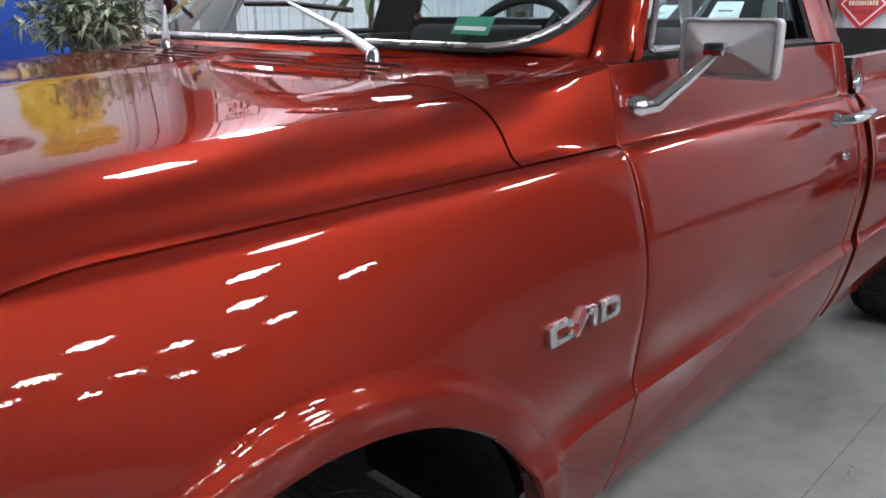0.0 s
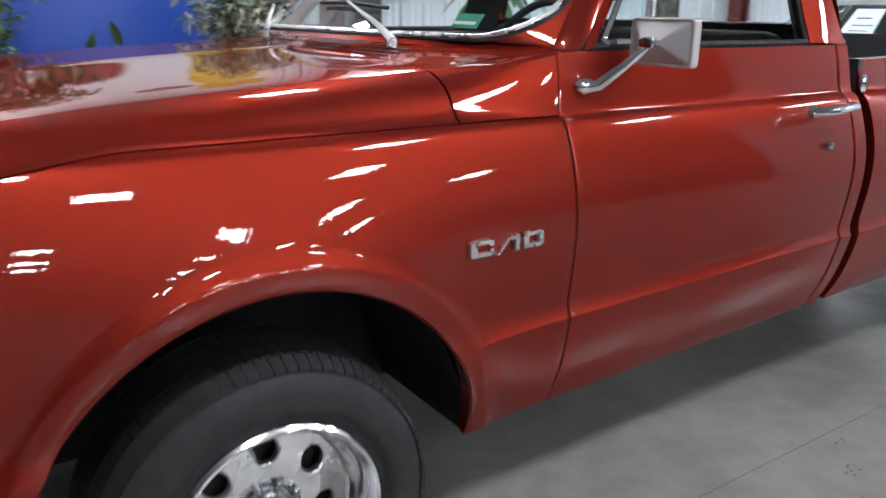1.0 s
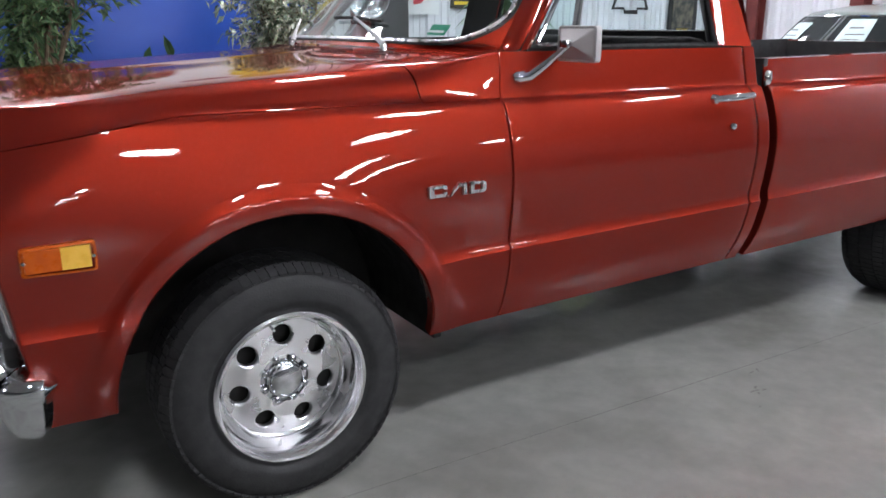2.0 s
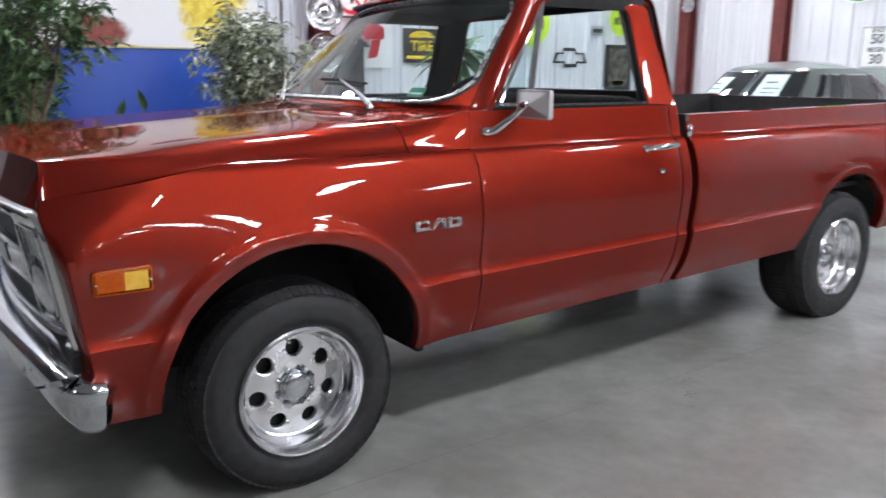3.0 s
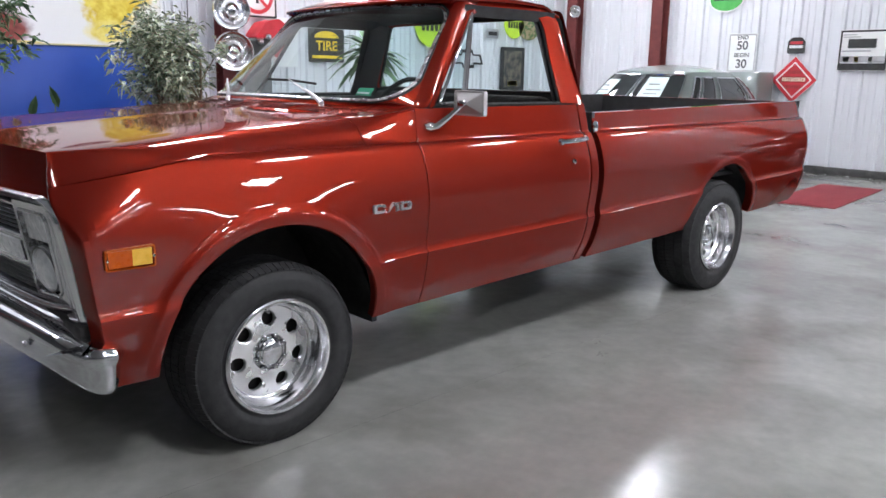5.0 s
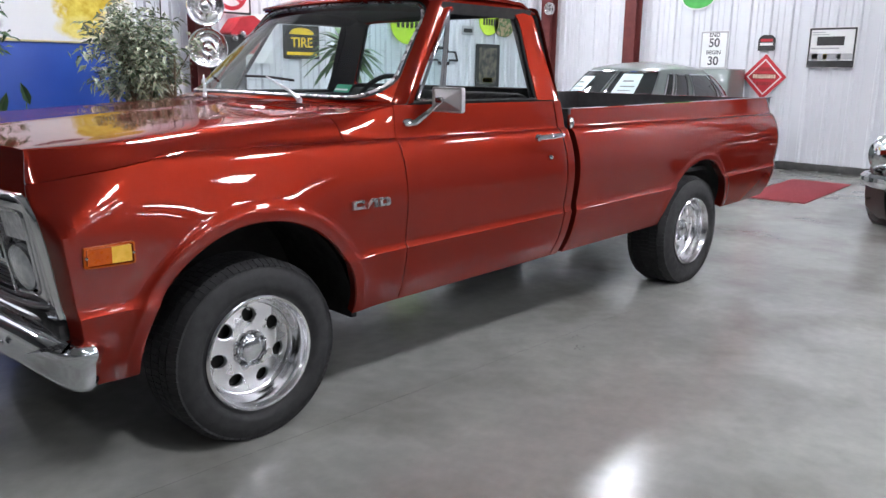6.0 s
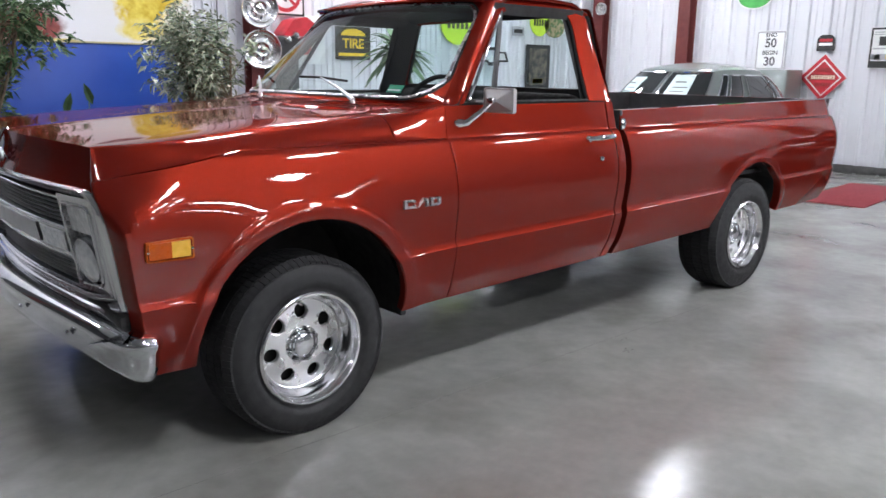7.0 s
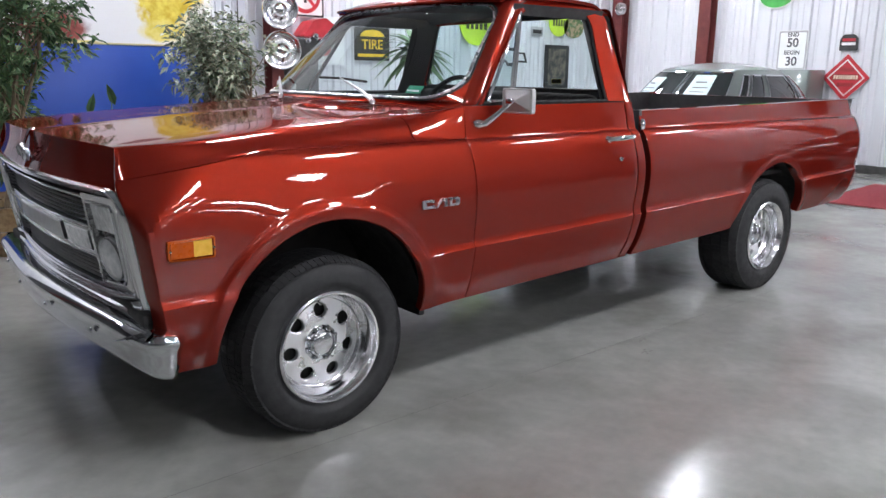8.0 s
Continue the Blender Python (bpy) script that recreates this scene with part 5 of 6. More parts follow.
def build_walls():
    sheet = mesh_of("wall_sheet", *rib_panel(), WALLPAINT, 20)
    def wall(name, core, label, mat=WALLPAINT):
        ob = part(name, core, mat)
        return tagged(ob, label, "wall", kind="structure")
    t = 0.2
    east = wall("wall_east", box(WALL_X + 0.03, WALL_X + t, WALL_Y - 14 * 0.92, WALL_Y + t, 0, ROOM_H), "white ribbed steel wall hung with old signs")
    # dark walls are added out of view to keep reflections in the bodywork dim
    wall("wall_east_2", box(WALL_X, WALL_X + t, ROOM_Y0 - t, WALL_Y - 14 * 0.92 - 0.004, 0, ROOM_H), "plain wall out of view, dark to stand for an unlit hall", WALLDARK)
    north = wall("wall_north", box(WALL_X - 14 * 0.92, WALL_X + 0.03, WALL_Y + 0.03, WALL_Y + t, 0, ROOM_H), "white ribbed steel wall behind the display")
    wall("wall_north_2", box(ROOM_X0 - t, WALL_X - 14 * 0.92 - 0.004, WALL_Y + 0.0, WALL_Y + t, 0, ROOM_H), "plain wall out of view, dark to stand for an unlit hall", WALLDARK)
    west = wall("wall_west", box(ROOM_X0 - t, ROOM_X0 - 0.03, ROOM_Y0, WALL_Y + 0.03, 0, ROOM_H), "plain wall out of view, dark to stand for an unlit hall", WALLDARK)
    south = wall("wall_south", box(ROOM_X0 - t, WALL_X - 0.004, ROOM_Y0 - t, ROOM_Y0 - 0.03, 0, ROOM_H), "plain wall out of view, dark to stand for an unlit hall", WALLDARK)
    def sheets(parent, start, step, turn, count):
        for k in range(count):
            ob = new("wall_sheet", sheet)
            ob.parent = parent
            ob.matrix_basis = pose(start[0] + step[0] * k, start[1] + step[1] * k, 0, 0, 0, turn)
    w = 0.92
    sheets(east, (WALL_X, WALL_Y, 0), (0, -w), -90, 14)
    sheets(north, (WALL_X - 14 * w, WALL_Y, 0), (w, 0), 0, 14)
    bb = part("baseboard", join(box(WALL_X - 0.035, WALL_X + 0.03, WALL_Y - 14 * 0.92, WALL_Y - 0.04, 0, 0.11, 0.006), box(ROOM_X0, WALL_X - 0.04, WALL_Y - 0.035, WALL_Y + 0.03, 0, 0.11, 0.006)), JOINT)
    tagged(bb, "dark grey base trim along the walls", "trim", kind="structure")
    ce = part("ceiling", box(ROOM_X0 - t, WALL_X + t, ROOM_Y0 - t, WALL_Y + t, ROOM_H + 0.001, ROOM_H + 0.15), CEILING)
    tagged(ce, "pale grey insulated roof lining", "ceiling", kind="structure")
    # red portal columns
    for x, y, turn in ((WALL_X - 0.16, 3.86, 0), (WALL_X - 0.2, WALL_Y - 0.25, 0), (3.36, WALL_Y - 0.16, 90), (-4.0, WALL_Y - 0.16, 90), (WALL_X - 0.16, -3.5, 0)):
        c = thing("steel_column", "dark red painted steel I-beam column against the wall", "column", (x, y, 0), turn, "red wall columns", "structure")
        part("flange", box(-0.10, -0.086, -0.105, 0.105, 0, ROOM_H, 0.003), REDIRON, c)
        part("flange", box(0.086, 0.10, -0.105, 0.105, 0, ROOM_H, 0.003), REDIRON, c)
        part("web", box(-0.085, 0.085, -0.006, 0.006, 0.02, ROOM_H), REDIRON, c)
        part("base_plate", box(-0.16, 0.16, -0.17, 0.17, 0, 0.018, 0.004), REDIRON, c)


# the lamps at x -2.4 and -0.6 are added to brighten the mural
LAMP_SPOTS = [(x, y) for y in (-22.3, -18.6, -14.9, -11.2) for x in (0.5, 3.1, 5.7, 8.3) if x > 1 or y < -12] + [(-0.2, -3.9), (3.0, -3.9), (6.2, -3.9), (9.4, -3.9), (0.9, -7.4), (4.1, -7.4), (-9.6, -3.0)] + [(-2.4, 5.2), (-0.6, 5.2), (4.1, 5.4), (7.3, 5.4), (1.9, 2.6), (5.1, 2.6), (8.3, 2.6)]


def build_lamps():
    first = thing("ceiling_lamp", "white rectangular ceiling lamp with a glowing diffuser", "ceiling lamp", (0, 0, ROOM_H), 0, "rows of ceiling lamps")
    part("housing", box(-0.3, 0.3, -0.4, 0.4, -0.10, 0.0, 0.012), WHITEMETAL, first)
    part("diffuser", box(-0.25, 0.25, -0.35, 0.35, -0.113, -0.102, 0.004), LAMP, first, "glowing white diffuser")
    n = 0
    for x, y in LAMP_SPOTS:
        if n:
            copy_thing(first, pose(x, y, ROOM_H))
        else:
            first.matrix_basis = pose(x, y, ROOM_H)
        n += 1


build_floor()
build_walls()
build_lamps()


# ---- display along the back wall ----
def leaf_geo(rng, at, direction, length, width, droop=0.25):
    """One folded leaf of four triangles."""
    d = Vector(direction).normalized()
    side = d.cross(Vector((0, 0, 1)))
    side = side.normalized() if side.length > 1e-3 else Vector((1, 0, 0))
    side = (Matrix.Rotation(rng.uniform(-1.0, 1.0), 3, d) @ side).normalized()
    up = side.cross(d)
    p0 = Vector(at)
    pm = p0 + d * length * 0.45 - up * width * 0.18
    pe = p0 + d * length - Vector((0, 0, 1)) * length * droop
    a, b = p0 + d * length * 0.42 + side * width / 2 + up * width * 0.1, p0 + d * length * 0.42 - side * width / 2 + up * width * 0.1
    return [tuple(v) for v in (p0, a, pe, b, pm)], [(0, 1, 4), (1, 2, 4), (2, 3, 4), (3, 0, 4)]


def build_ficus(label, at, stems, crown, count, mat, seed, pot, size=1.0):
    """A potted indoor tree: thin stems, twigs and many small leaves in uneven clumps."""
    rng = random.Random(seed)
    tree = thing("potted_tree", label, "potted plant", at)
    pot_h = 0.36
    if pot:
        part("basket", lathe([(0.0, 0.0), (0.17, 0.0), (0.2, 0.1), (0.22, 0.24), (0.225, pot_h - 0.02), (0.232, pot_h), (0.215, pot_h), (0.205, pot_h - 0.05)], 28), WICKER, tree, "woven tan basket")
        part("soil", lathe([(0.206, pot_h - 0.05), (0.1, pot_h - 0.035), (0.0, pot_h - 0.03)], 20), SOIL, tree)
    tips = []
    trunk = []
    for k in range(stems):
        a = 2 * math.pi * k / stems + rng.uniform(-0.4, 0.4)
        p = Vector((0.05 * math.cos(a), 0.05 * math.sin(a), pot_h - 0.04))
        goal = Vector(crown[0]) + Vector((rng.uniform(-0.25, 0.25), rng.uniform(-0.25, 0.25), 0))
        pts = []
        for i in range(7):
            t = i / 6
            q = p.lerp(goal, t) + Vector((0.05 * math.sin(5 * t + a), 0.05 * math.cos(4 * t + a), 0)) * t
            pts.append(tuple(q))
        trunk.append(tube(pts, [0.019 - 0.010 * i / 6 for i in range(7)], 7))
        tips.append(pts)
    part("trunk", join(*trunk), BARK, tree)
    twigs, leaves = [], []
    clumps = []
    for _ in range(max(10, count // 45)):
        st_ = rng.choice(tips)
        root = Vector(st_[rng.randint(3, 6)])
        u = Vector((rng.gauss(0, 1), rng.gauss(0, 1), rng.gauss(0, 1)))
        u = u.normalized() * rng.uniform(0.35, 1.0)
        end = Vector(crown[0]) + Vector((u.x * crown[1][0], u.y * crown[1][1], u.z * crown[1][2]))
        midp = root.lerp(end, 0.5) + Vector((0, 0, 0.05))
        twigs.append(tube([tuple(root), tuple(midp), tuple(end)], [0.006, 0.004, 0.002], 5))
        clumps.append((root, midp, end))
    per = count // len(clumps)
    for root, midp, end in clumps:
        for _ in range(per):
            t = rng.uniform(0.45, 1.08)
            p = midp.lerp(end, (t - 0.45) / 0.6) + Vector((rng.gauss(0, 0.045), rng.gauss(0, 0.045), rng.gauss(0, 0.04)))
            d = (end - root).normalized() * 0.5 + Vector((rng.uniform(-1, 1), rng.uniform(-1, 1), rng.uniform(-0.9, 0.35)))
            leaves.append(leaf_geo(rng, p, d, rng.uniform(0.06, 0.11) * size, rng.uniform(0.024, 0.042) * size))
    part("branchwork", join(*twigs), BARK, tree)
    vs, fs = join(*leaves)
    me = bpy.data.meshes.new("foliage")
    me.from_pydata(vs, [], fs)
    me.materials.append(mat)
    ob = new("foliage", me)
    ob.parent = tree
    return tree


def leaf_material(name, dark, light):
    """Leaf colour that differs from leaf to leaf."""
    m, nd, lk, b = mat_base(name, dark, 0.6, spec=0.3)
    g = nd.new("ShaderNodeNewGeometry")
    ramp = nd.new("ShaderNodeValToRGB")
    ramp.color_ramp.elements[0].color, ramp.color_ramp.elements[1].color = (*dark, 1), (*light, 1)
    lk.new(g.outputs["Random Per Island"], ramp.inputs["Fac"])
    tc = nd.new("ShaderNodeTexCoord")
    n = nd.new("ShaderNodeTexNoise")
    n.inputs["Scale"].default_value, n.inputs["Detail"].default_value = 60, 3
    lk.new(tc.outputs["Object"], n.inputs["Vector"])
    mx = nd.new("ShaderNodeMix")
    mx.data_type, mx.blend_type = "RGBA", "OVERLAY"
    mx.inputs["Factor"].default_value = 0.5
    lk.new(ramp.outputs["Color"], mx.inputs["A"])
    lk.new(n.outputs["Color"], mx.inputs["B"])
    lk.new(mx.outputs["Result"], b.inputs["Base Color"])
    return m


LEAF_DARK = leaf_material("dark_leaf", (0.03, 0.075, 0.03), (0.19, 0.29, 0.14))
LEAF_PALE = leaf_material("pale_leaf", (0.05, 0.085, 0.045), (0.6, 0.63, 0.48))


def build_yucca(at):
    rng = random.Random(5)
    y = thing("spiky_houseplant", "dark green spiky-leaved houseplant on a thin cane", "potted plant", at)
    part("planter", lathe([(0.0, 0.0), (0.14, 0.0), (0.17, 0.26), (0.18, 0.28), (0.165, 0.28), (0.155, 0.24), (0, 0.24)], 24), BLACKGAP, y, "black plastic planter")
    part("cane", tube([(0, 0, 0.2), (0.02, 0.01, 0.6), (0.0, 0.03, 1.1), (0.01, 0.02, 1.48)], [0.024, 0.022, 0.02, 0.018], 9), BARK, y)
    for k in range(56):
        a = rng.uniform(0, 2 * math.pi)
        e = rng.uniform(-0.5, 1.0)
        ln = rng.uniform(0.34, 0.56)
        d = Vector((math.cos(a) * math.cos(e), math.sin(a) * math.cos(e), math.sin(e)))
        side = d.cross(Vector((0, 0, 1))).normalized() * 0.062
        root = Vector((0.01, 0.02, 1.46 + 0.12 * rng.random()))
        pts = []
        for i in range(5):
            t = i / 4
            c = root + d * ln * t - Vector((0, 0, 0.22 * t * t))
            w = side * (1 - t) ** 0.6 * (0.5 + t if t < 0.5 else 1)
            pts += [tuple(c + w), tuple(c - w + Vector((0, 0, 0.002)))]
        part("leaf", (pts, [(2 * i, 2 * i + 1, 2 * i + 3, 2 * i + 2) for i in range(4)]), LEAF_DARK, y)


def build_display():
    pt = thing("partition", "low blue painted display partition behind the plants", "partition")
    part("panel", box(-0.75, 2.25, 4.2, 4.26, 0.05, 1.545, 0.004), BLUE, pt)
    part("top_trim", box(-0.75, 2.25, 4.19, 4.27, 1.546, 1.562, 0.003), material("pale_yellow_trim", (0.6, 0.55, 0.28), (0.68, 0.62, 0.34), 5), pt, "pale yellow edge trim")
    part("foot", box(-0.75, 2.25, 4.17, 4.29, 0.0, 0.05, 0.004), INK, pt)
    build_ficus("leafy green ficus tree in a woven basket", (-0.25, 3.0, 0), 3, ((0.12, 0.1, 1.62), (0.56, 0.45, 0.75)), 3000, LEAF_DARK, 3, True, 0.98)
    build_ficus("leafy green ficus tree by the partition", (-0.1, 3.45, 0), 2, ((-0.1, 0, 0.9), (0.45, 0.4, 0.55)), 1900, LEAF_DARK, 11, True, 0.98)
    build_ficus("pale-leaved ficus tree with thin grey stems", (1.72, 3.42, 0), 4, ((-0.1, 0, 1.44), (0.60, 0.44, 0.58)), 3500, LEAF_PALE, 8, True, 0.95)
    # broad leaves growing up in front of the partition
    for x, z, s in ((0.62, 1.02, 1), (0.80, 1.10, -1)):
        sp = thing("broad_leaf_sprig", "single bright green broad leaf on a thin stalk", "houseplant", (x, 3.9, 0), 0, "leaf sprigs")
        part("stalk", tube([(0, 0, 0), (0.02 * s, 0, 0.5), (0, 0, z - 0.06)], [0.007, 0.006, 0.004], 6), LEAF_DARK, sp)
        lf = [(0, 0, -0.09), (0.035, -0.01, -0.03), (0.03, -0.012, 0.04), (0.0, -0.005, 0.11), (-0.03, -0.012, 0.04), (-0.035, -0.01, -0.03), (0, 0.008, 0.0)]
        part("leaf", moved((lf, [(i, (i + 1) % 6, 6) for i in range(6)]), pose(0, 0, z, 0, s * 18, 0)), LEAF, sp)
    build_yucca((3.32, 2.75, 0))


def mural_material():
    """A hand-painted scene on white: a yellow tree and a patch of red-brown, with soft ragged edges."""
    m, nd, lk, b = mat_base("mural_paint", (0.8, 0.8, 0.8), 0.5)
    tc = nd.new("ShaderNodeTexCoord")
    n = nd.new("ShaderNodeTexNoise")
    n.inputs["Scale"].default_value, n.inputs["Detail"].default_value, n.inputs["Roughness"].default_value = 3.2, 9, 0.65
    lk.new(tc.outputs["Object"], n.inputs["Vector"])

    def blob(centre, size, soft, gain):
        mp = nd.new("ShaderNodeMapping")
        mp.vector_type = "TEXTURE"
        mp.inputs["Location"].default_value, mp.inputs["Scale"].default_value = centre, size
        lk.new(tc.outputs["Object"], mp.inputs["Vector"])
        ln = nd.new("ShaderNodeVectorMath")
        ln.operation = "LENGTH"
        lk.new(mp.outputs["Vector"], ln.inputs[0])
        ad = nd.new("ShaderNodeMath")
        ad.operation = "MULTIPLY_ADD"
        lk.new(n.outputs["Fac"], ad.inputs[0])
        ad.inputs[1].default_value = gain
        lk.new(ln.outputs["Value"], ad.inputs[2])
        mr = nd.new("ShaderNodeMapRange")
        mr.inputs["From Min"].default_value, mr.inputs["From Max"].default_value = 1.0 + gain * 0.5 - soft, 1.0 + gain * 0.5 + soft
        mr.inputs["To Min"].default_value, mr.inputs["To Max"].default_value = 1, 0
        lk.new(ad.outputs[0], mr.inputs["Value"])
        return mr.outputs["Result"]

    def over(below, mask, c1, c2):
        rp = nd.new("ShaderNodeValToRGB")
        rp.color_ramp.elements[0].position, rp.color_ramp.elements[1].position = 0.35, 0.65
        rp.color_ramp.elements[0].color, rp.color_ramp.elements[1].color = (*c1, 1), (*c2, 1)
        n2 = nd.new("ShaderNodeTexNoise")
        n2.inputs["Scale"].default_value, n2.inputs["Detail"].default_value = 14, 6
        lk.new(tc.outputs["Object"], n2.inputs["Vector"])
        lk.new(n2.outputs["Fac"], rp.inputs["Fac"])
        mx = nd.new("ShaderNodeMix")
        mx.data_type = "RGBA"
        lk.new(mask, mx.inputs["Factor"])
        if isinstance(below, tuple):
            mx.inputs["A"].default_value = (*below, 1)
        else:
            lk.new(below, mx.inputs["A"])
        lk.new(rp.outputs["Color"], mx.inputs["B"])
        return mx.outputs["Result"]
    c = over((0.8, 0.79, 0.76), blob((2.12, 0, 2.25), (0.5, 9, 0.55), 0.1, 1.3), (0.62, 0.42, 0.02), (0.8, 0.66, 0.1))
    c = over(c, blob((2.05, 0, 1.75), (0.35, 9, 0.13), 0.15, 1.0), (0.7, 0.55, 0.08), (0.82, 0.7, 0.2))
    c = over(c, blob((2.2, 0, 2.9), (0.45, 9, 0.5), 0.1, 1.5), (0.55, 0.33, 0.03), (0.75, 0.58, 0.08))
    c = over(c, blob((0.86, 0, 1.75), (0.44, 9, 0.24), 0.08, 0.45), (0.16, 0.03, 0.02), (0.3, 0.07, 0.05))
    c = over(c, blob((1.15, 0, 1.58), (0.3, 9, 0.06), 0.1, 0.6), (0.7, 0.6, 0.1), (0.8, 0.72, 0.25))
    c = over(c, blob((1.5, 0, 2.62), (0.4, 9, 0.22), 0.06, 0.4), (0.2, 0.02, 0.02), (0.42, 0.36, 0.36))
    lk.new(c, b.inputs["Base Color"])
    return m


def sign(name, label, at, turn, w, h, mat, edge=None, t=0.012, radius=0.02):
    """A flat metal sign board that faces -y before it is turned."""
    sg = thing(name, label, "sign", at, turn)
    part("board", plate(rounded([(-w / 2, -h / 2), (w / 2, -h / 2), (w / 2, h / 2), (-w / 2, h / 2)], radius, 3), t, "y", 0.0), mat, sg)
    if edge:
        o = rounded([(-w / 2 + 0.008, -h / 2 + 0.008), (w / 2 - 0.008, -h / 2 + 0.008), (w / 2 - 0.008, h / 2 - 0.008), (-w / 2 + 0.008, h / 2 - 0.008)], radius, 3)
        i = [(a * (1 - 0.026 / w * 2), b * (1 - 0.026 / h * 2)) for a, b in o]
        part("border", ring([(a, -0.003, b) for a, b in o], [(a, -0.003, b) for a, b in i]), edge, sg)
    return sg


FACE = Euler((radians(90), 0, 0)).to_matrix().to_4x4()


def lettering(sg, rows):
    for text, x, z, size, mat in rows:
        words(text, size, mat, sg, Matrix.Translation((x, -0.005, z)) @ FACE, "lettering", 0.001, 1.0, size * 0.02)


def bars(sg, rows):
    for x0, x1, z0, z1, mat in rows:
        part("bar", box(x0, x1, -0.006, -0.001, z0, z1), mat, sg)


def disc(r, y=0.0, t=0.01, n=40, sx=1.0, sz=1.0):
    return plate([(r * sx * math.cos(2 * math.pi * k / n), r * sz * math.sin(2 * math.pi * k / n)) for k in range(n)], t, "y", y)


def hubcap(at, turn, r, label):
    hc = thing("hubcap", label, "hubcap", at, turn, "hung hubcaps")
    prof = [(0.0, -0.062), (r * 0.16, -0.058), (r * 0.22, -0.046), (r * 0.24, -0.03), (r * 0.34, -0.034), (r * 0.37, -0.026), (r * 0.55, -0.014), (r * 0.66, -0.020), (r * 0.69, -0.034), (r * 0.74, -0.036), (r * 0.77, -0.026), (r * 0.86, -0.032), (r * 0.95, -0.034), (r, -0.018), (r, 0.0)]
    part("dish", lathe(prof, 56, "y"), ALLOY, hc)
    for k in range(36):
        a = 2 * math.pi * k / 36
        part("fin", tube([(r * 0.38 * math.cos(a), -0.024, r * 0.38 * math.sin(a)), (r * 0.64 * math.cos(a + 0.06), -0.024, r * 0.64 * math.sin(a + 0.06))], 0.004, 5), BRIGHT, hc)
    part("hub", moved(lathe([(0, -0.022), (r * 0.08, -0.02), (r * 0.12, 0.0)], 20, "y"), pose(0, -0.055, 0)), CHROME, hc)


def build_wall_things():
    # mural
    mu = thing("mural", "painted mural of yellow trees on white panels", "mural")
    part("painting", box(-0.9, 2.6, WALL_Y - 0.05, WALL_Y - 0.03, 0.3, 4.2), mural_material(), mu)
    part("edge", box(2.601, 2.63, WALL_Y - 0.055, WALL_Y - 0.028, 0.3, 4.2), WHITEMETAL, mu)
    # cable down the wall
    part_cable = part("wall_cable", tube([(2.95, WALL_Y - 0.03, 4.8), (2.96, WALL_Y - 0.03, 3.0), (2.93, WALL_Y - 0.03, 1.2), (2.95, WALL_Y - 0.03, 0.3)], 0.007, 6), INK)
    tagged(part_cable, "thin black cable running down the wall", "cable")
    hubcap((3.33, WALL_Y - 0.37, 2.05), -15, 0.225, "chrome finned hubcap hung on a red column")
    hubcap((3.34, WALL_Y - 0.37, 1.575), -18, 0.235, "chrome wire-style hubcap hung on a red column")
    hubcap((WALL_X - 0.335, WALL_Y - 0.36, 2.44), -90, 0.11, "small chrome hubcap hung on a red column")
    # signs on the back wall
    y = WALL_Y - 0.05
    no = sign("road_sign", "white no-turn road sign with a red ring", (3.87, y, 2.28), 0, 0.56, 0.56, WHITEMETAL, INK)
    part("ring", ring([(0.23 * math.cos(2 * math.pi * k / 40), -0.004, 0.23 * math.sin(2 * math.pi * k / 40)) for k in range(40)], [(0.18 * math.cos(2 * math.pi * k / 40), -0.004, 0.18 * math.sin(2 * math.pi * k / 40)) for k in range(40)]), SIGNRED, no)
    part("slash", moved(box(-0.2, 0.2, -0.006, -0.001, -0.02, 0.02), pose(0, 0, 0, 0, 45, 0)), SIGNRED, no)
    part("arrow", join(box(-0.02, 0.02, -0.004, -0.0005, -0.1, 0.06), box(-0.1, 0.02, -0.004, -0.0005, 0.04, 0.08)), INK, no)
    sp = sign("speed_limit_sign", "white speed limit sign with black lettering", (3.87, y, 2.93), 0, 0.56, 0.66, WHITEMETAL, INK)
    lettering(sp, [("SPEED", 0, 0.22, 0.13, INK), ("LIMIT", 0, 0.09, 0.13, INK), ("50", 0, -0.14, 0.3, INK)])
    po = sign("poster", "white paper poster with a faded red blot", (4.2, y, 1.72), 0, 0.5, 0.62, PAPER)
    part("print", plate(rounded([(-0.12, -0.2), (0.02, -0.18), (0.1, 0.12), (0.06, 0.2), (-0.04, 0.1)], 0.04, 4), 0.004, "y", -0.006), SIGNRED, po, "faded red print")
    ti = sign("tyre_shop_sign", "dark sign with yellow lettering and a yellow cap", (4.91, y, 1.70), 0, 0.58, 0.44, INK)
    part("cap", plate([(0.2 * math.cos(math.pi * k / 16), 0.10 + 0.09 * math.sin(math.pi * k / 16)) for k in range(17)], 0.006, "y", -0.008), SIGNYELLOW, ti)
    lettering(ti, [("TIRE", 0, -0.01, 0.18, SIGNYELLOW)])
    bars(ti, [(-0.24, 0.24, -0.17, -0.13, SIGNYELLOW)])
    # outlined wall emblem, drawn as a plain cross-like outline
    em = thing("wall_emblem", "black outline emblem painted on the white wall", "wall emblem", (7.63, y, 1.59))
    o = [(-0.36, -0.09), (-0.13, -0.09), (-0.11, -0.15), (0.15, -0.15), (0.15, -0.09), (0.36, -0.09), (0.3, 0.07), (0.13, 0.07), (0.11, 0.14), (-0.15, 0.14), (-0.15, 0.07), (-0.3, 0.07)]
    i2 = [(a * 0.84, b * 0.64) for a, b in o]
    part("outline", ring([(a, 0, b) for a, b in o], [(a, 0, b) for a, b in i2]), INK, em)
    dk = sign("framed_poster", "tall dark framed poster with a faint picture", (8.71, y, 1.44), 0, 0.60, 0.72, INK)
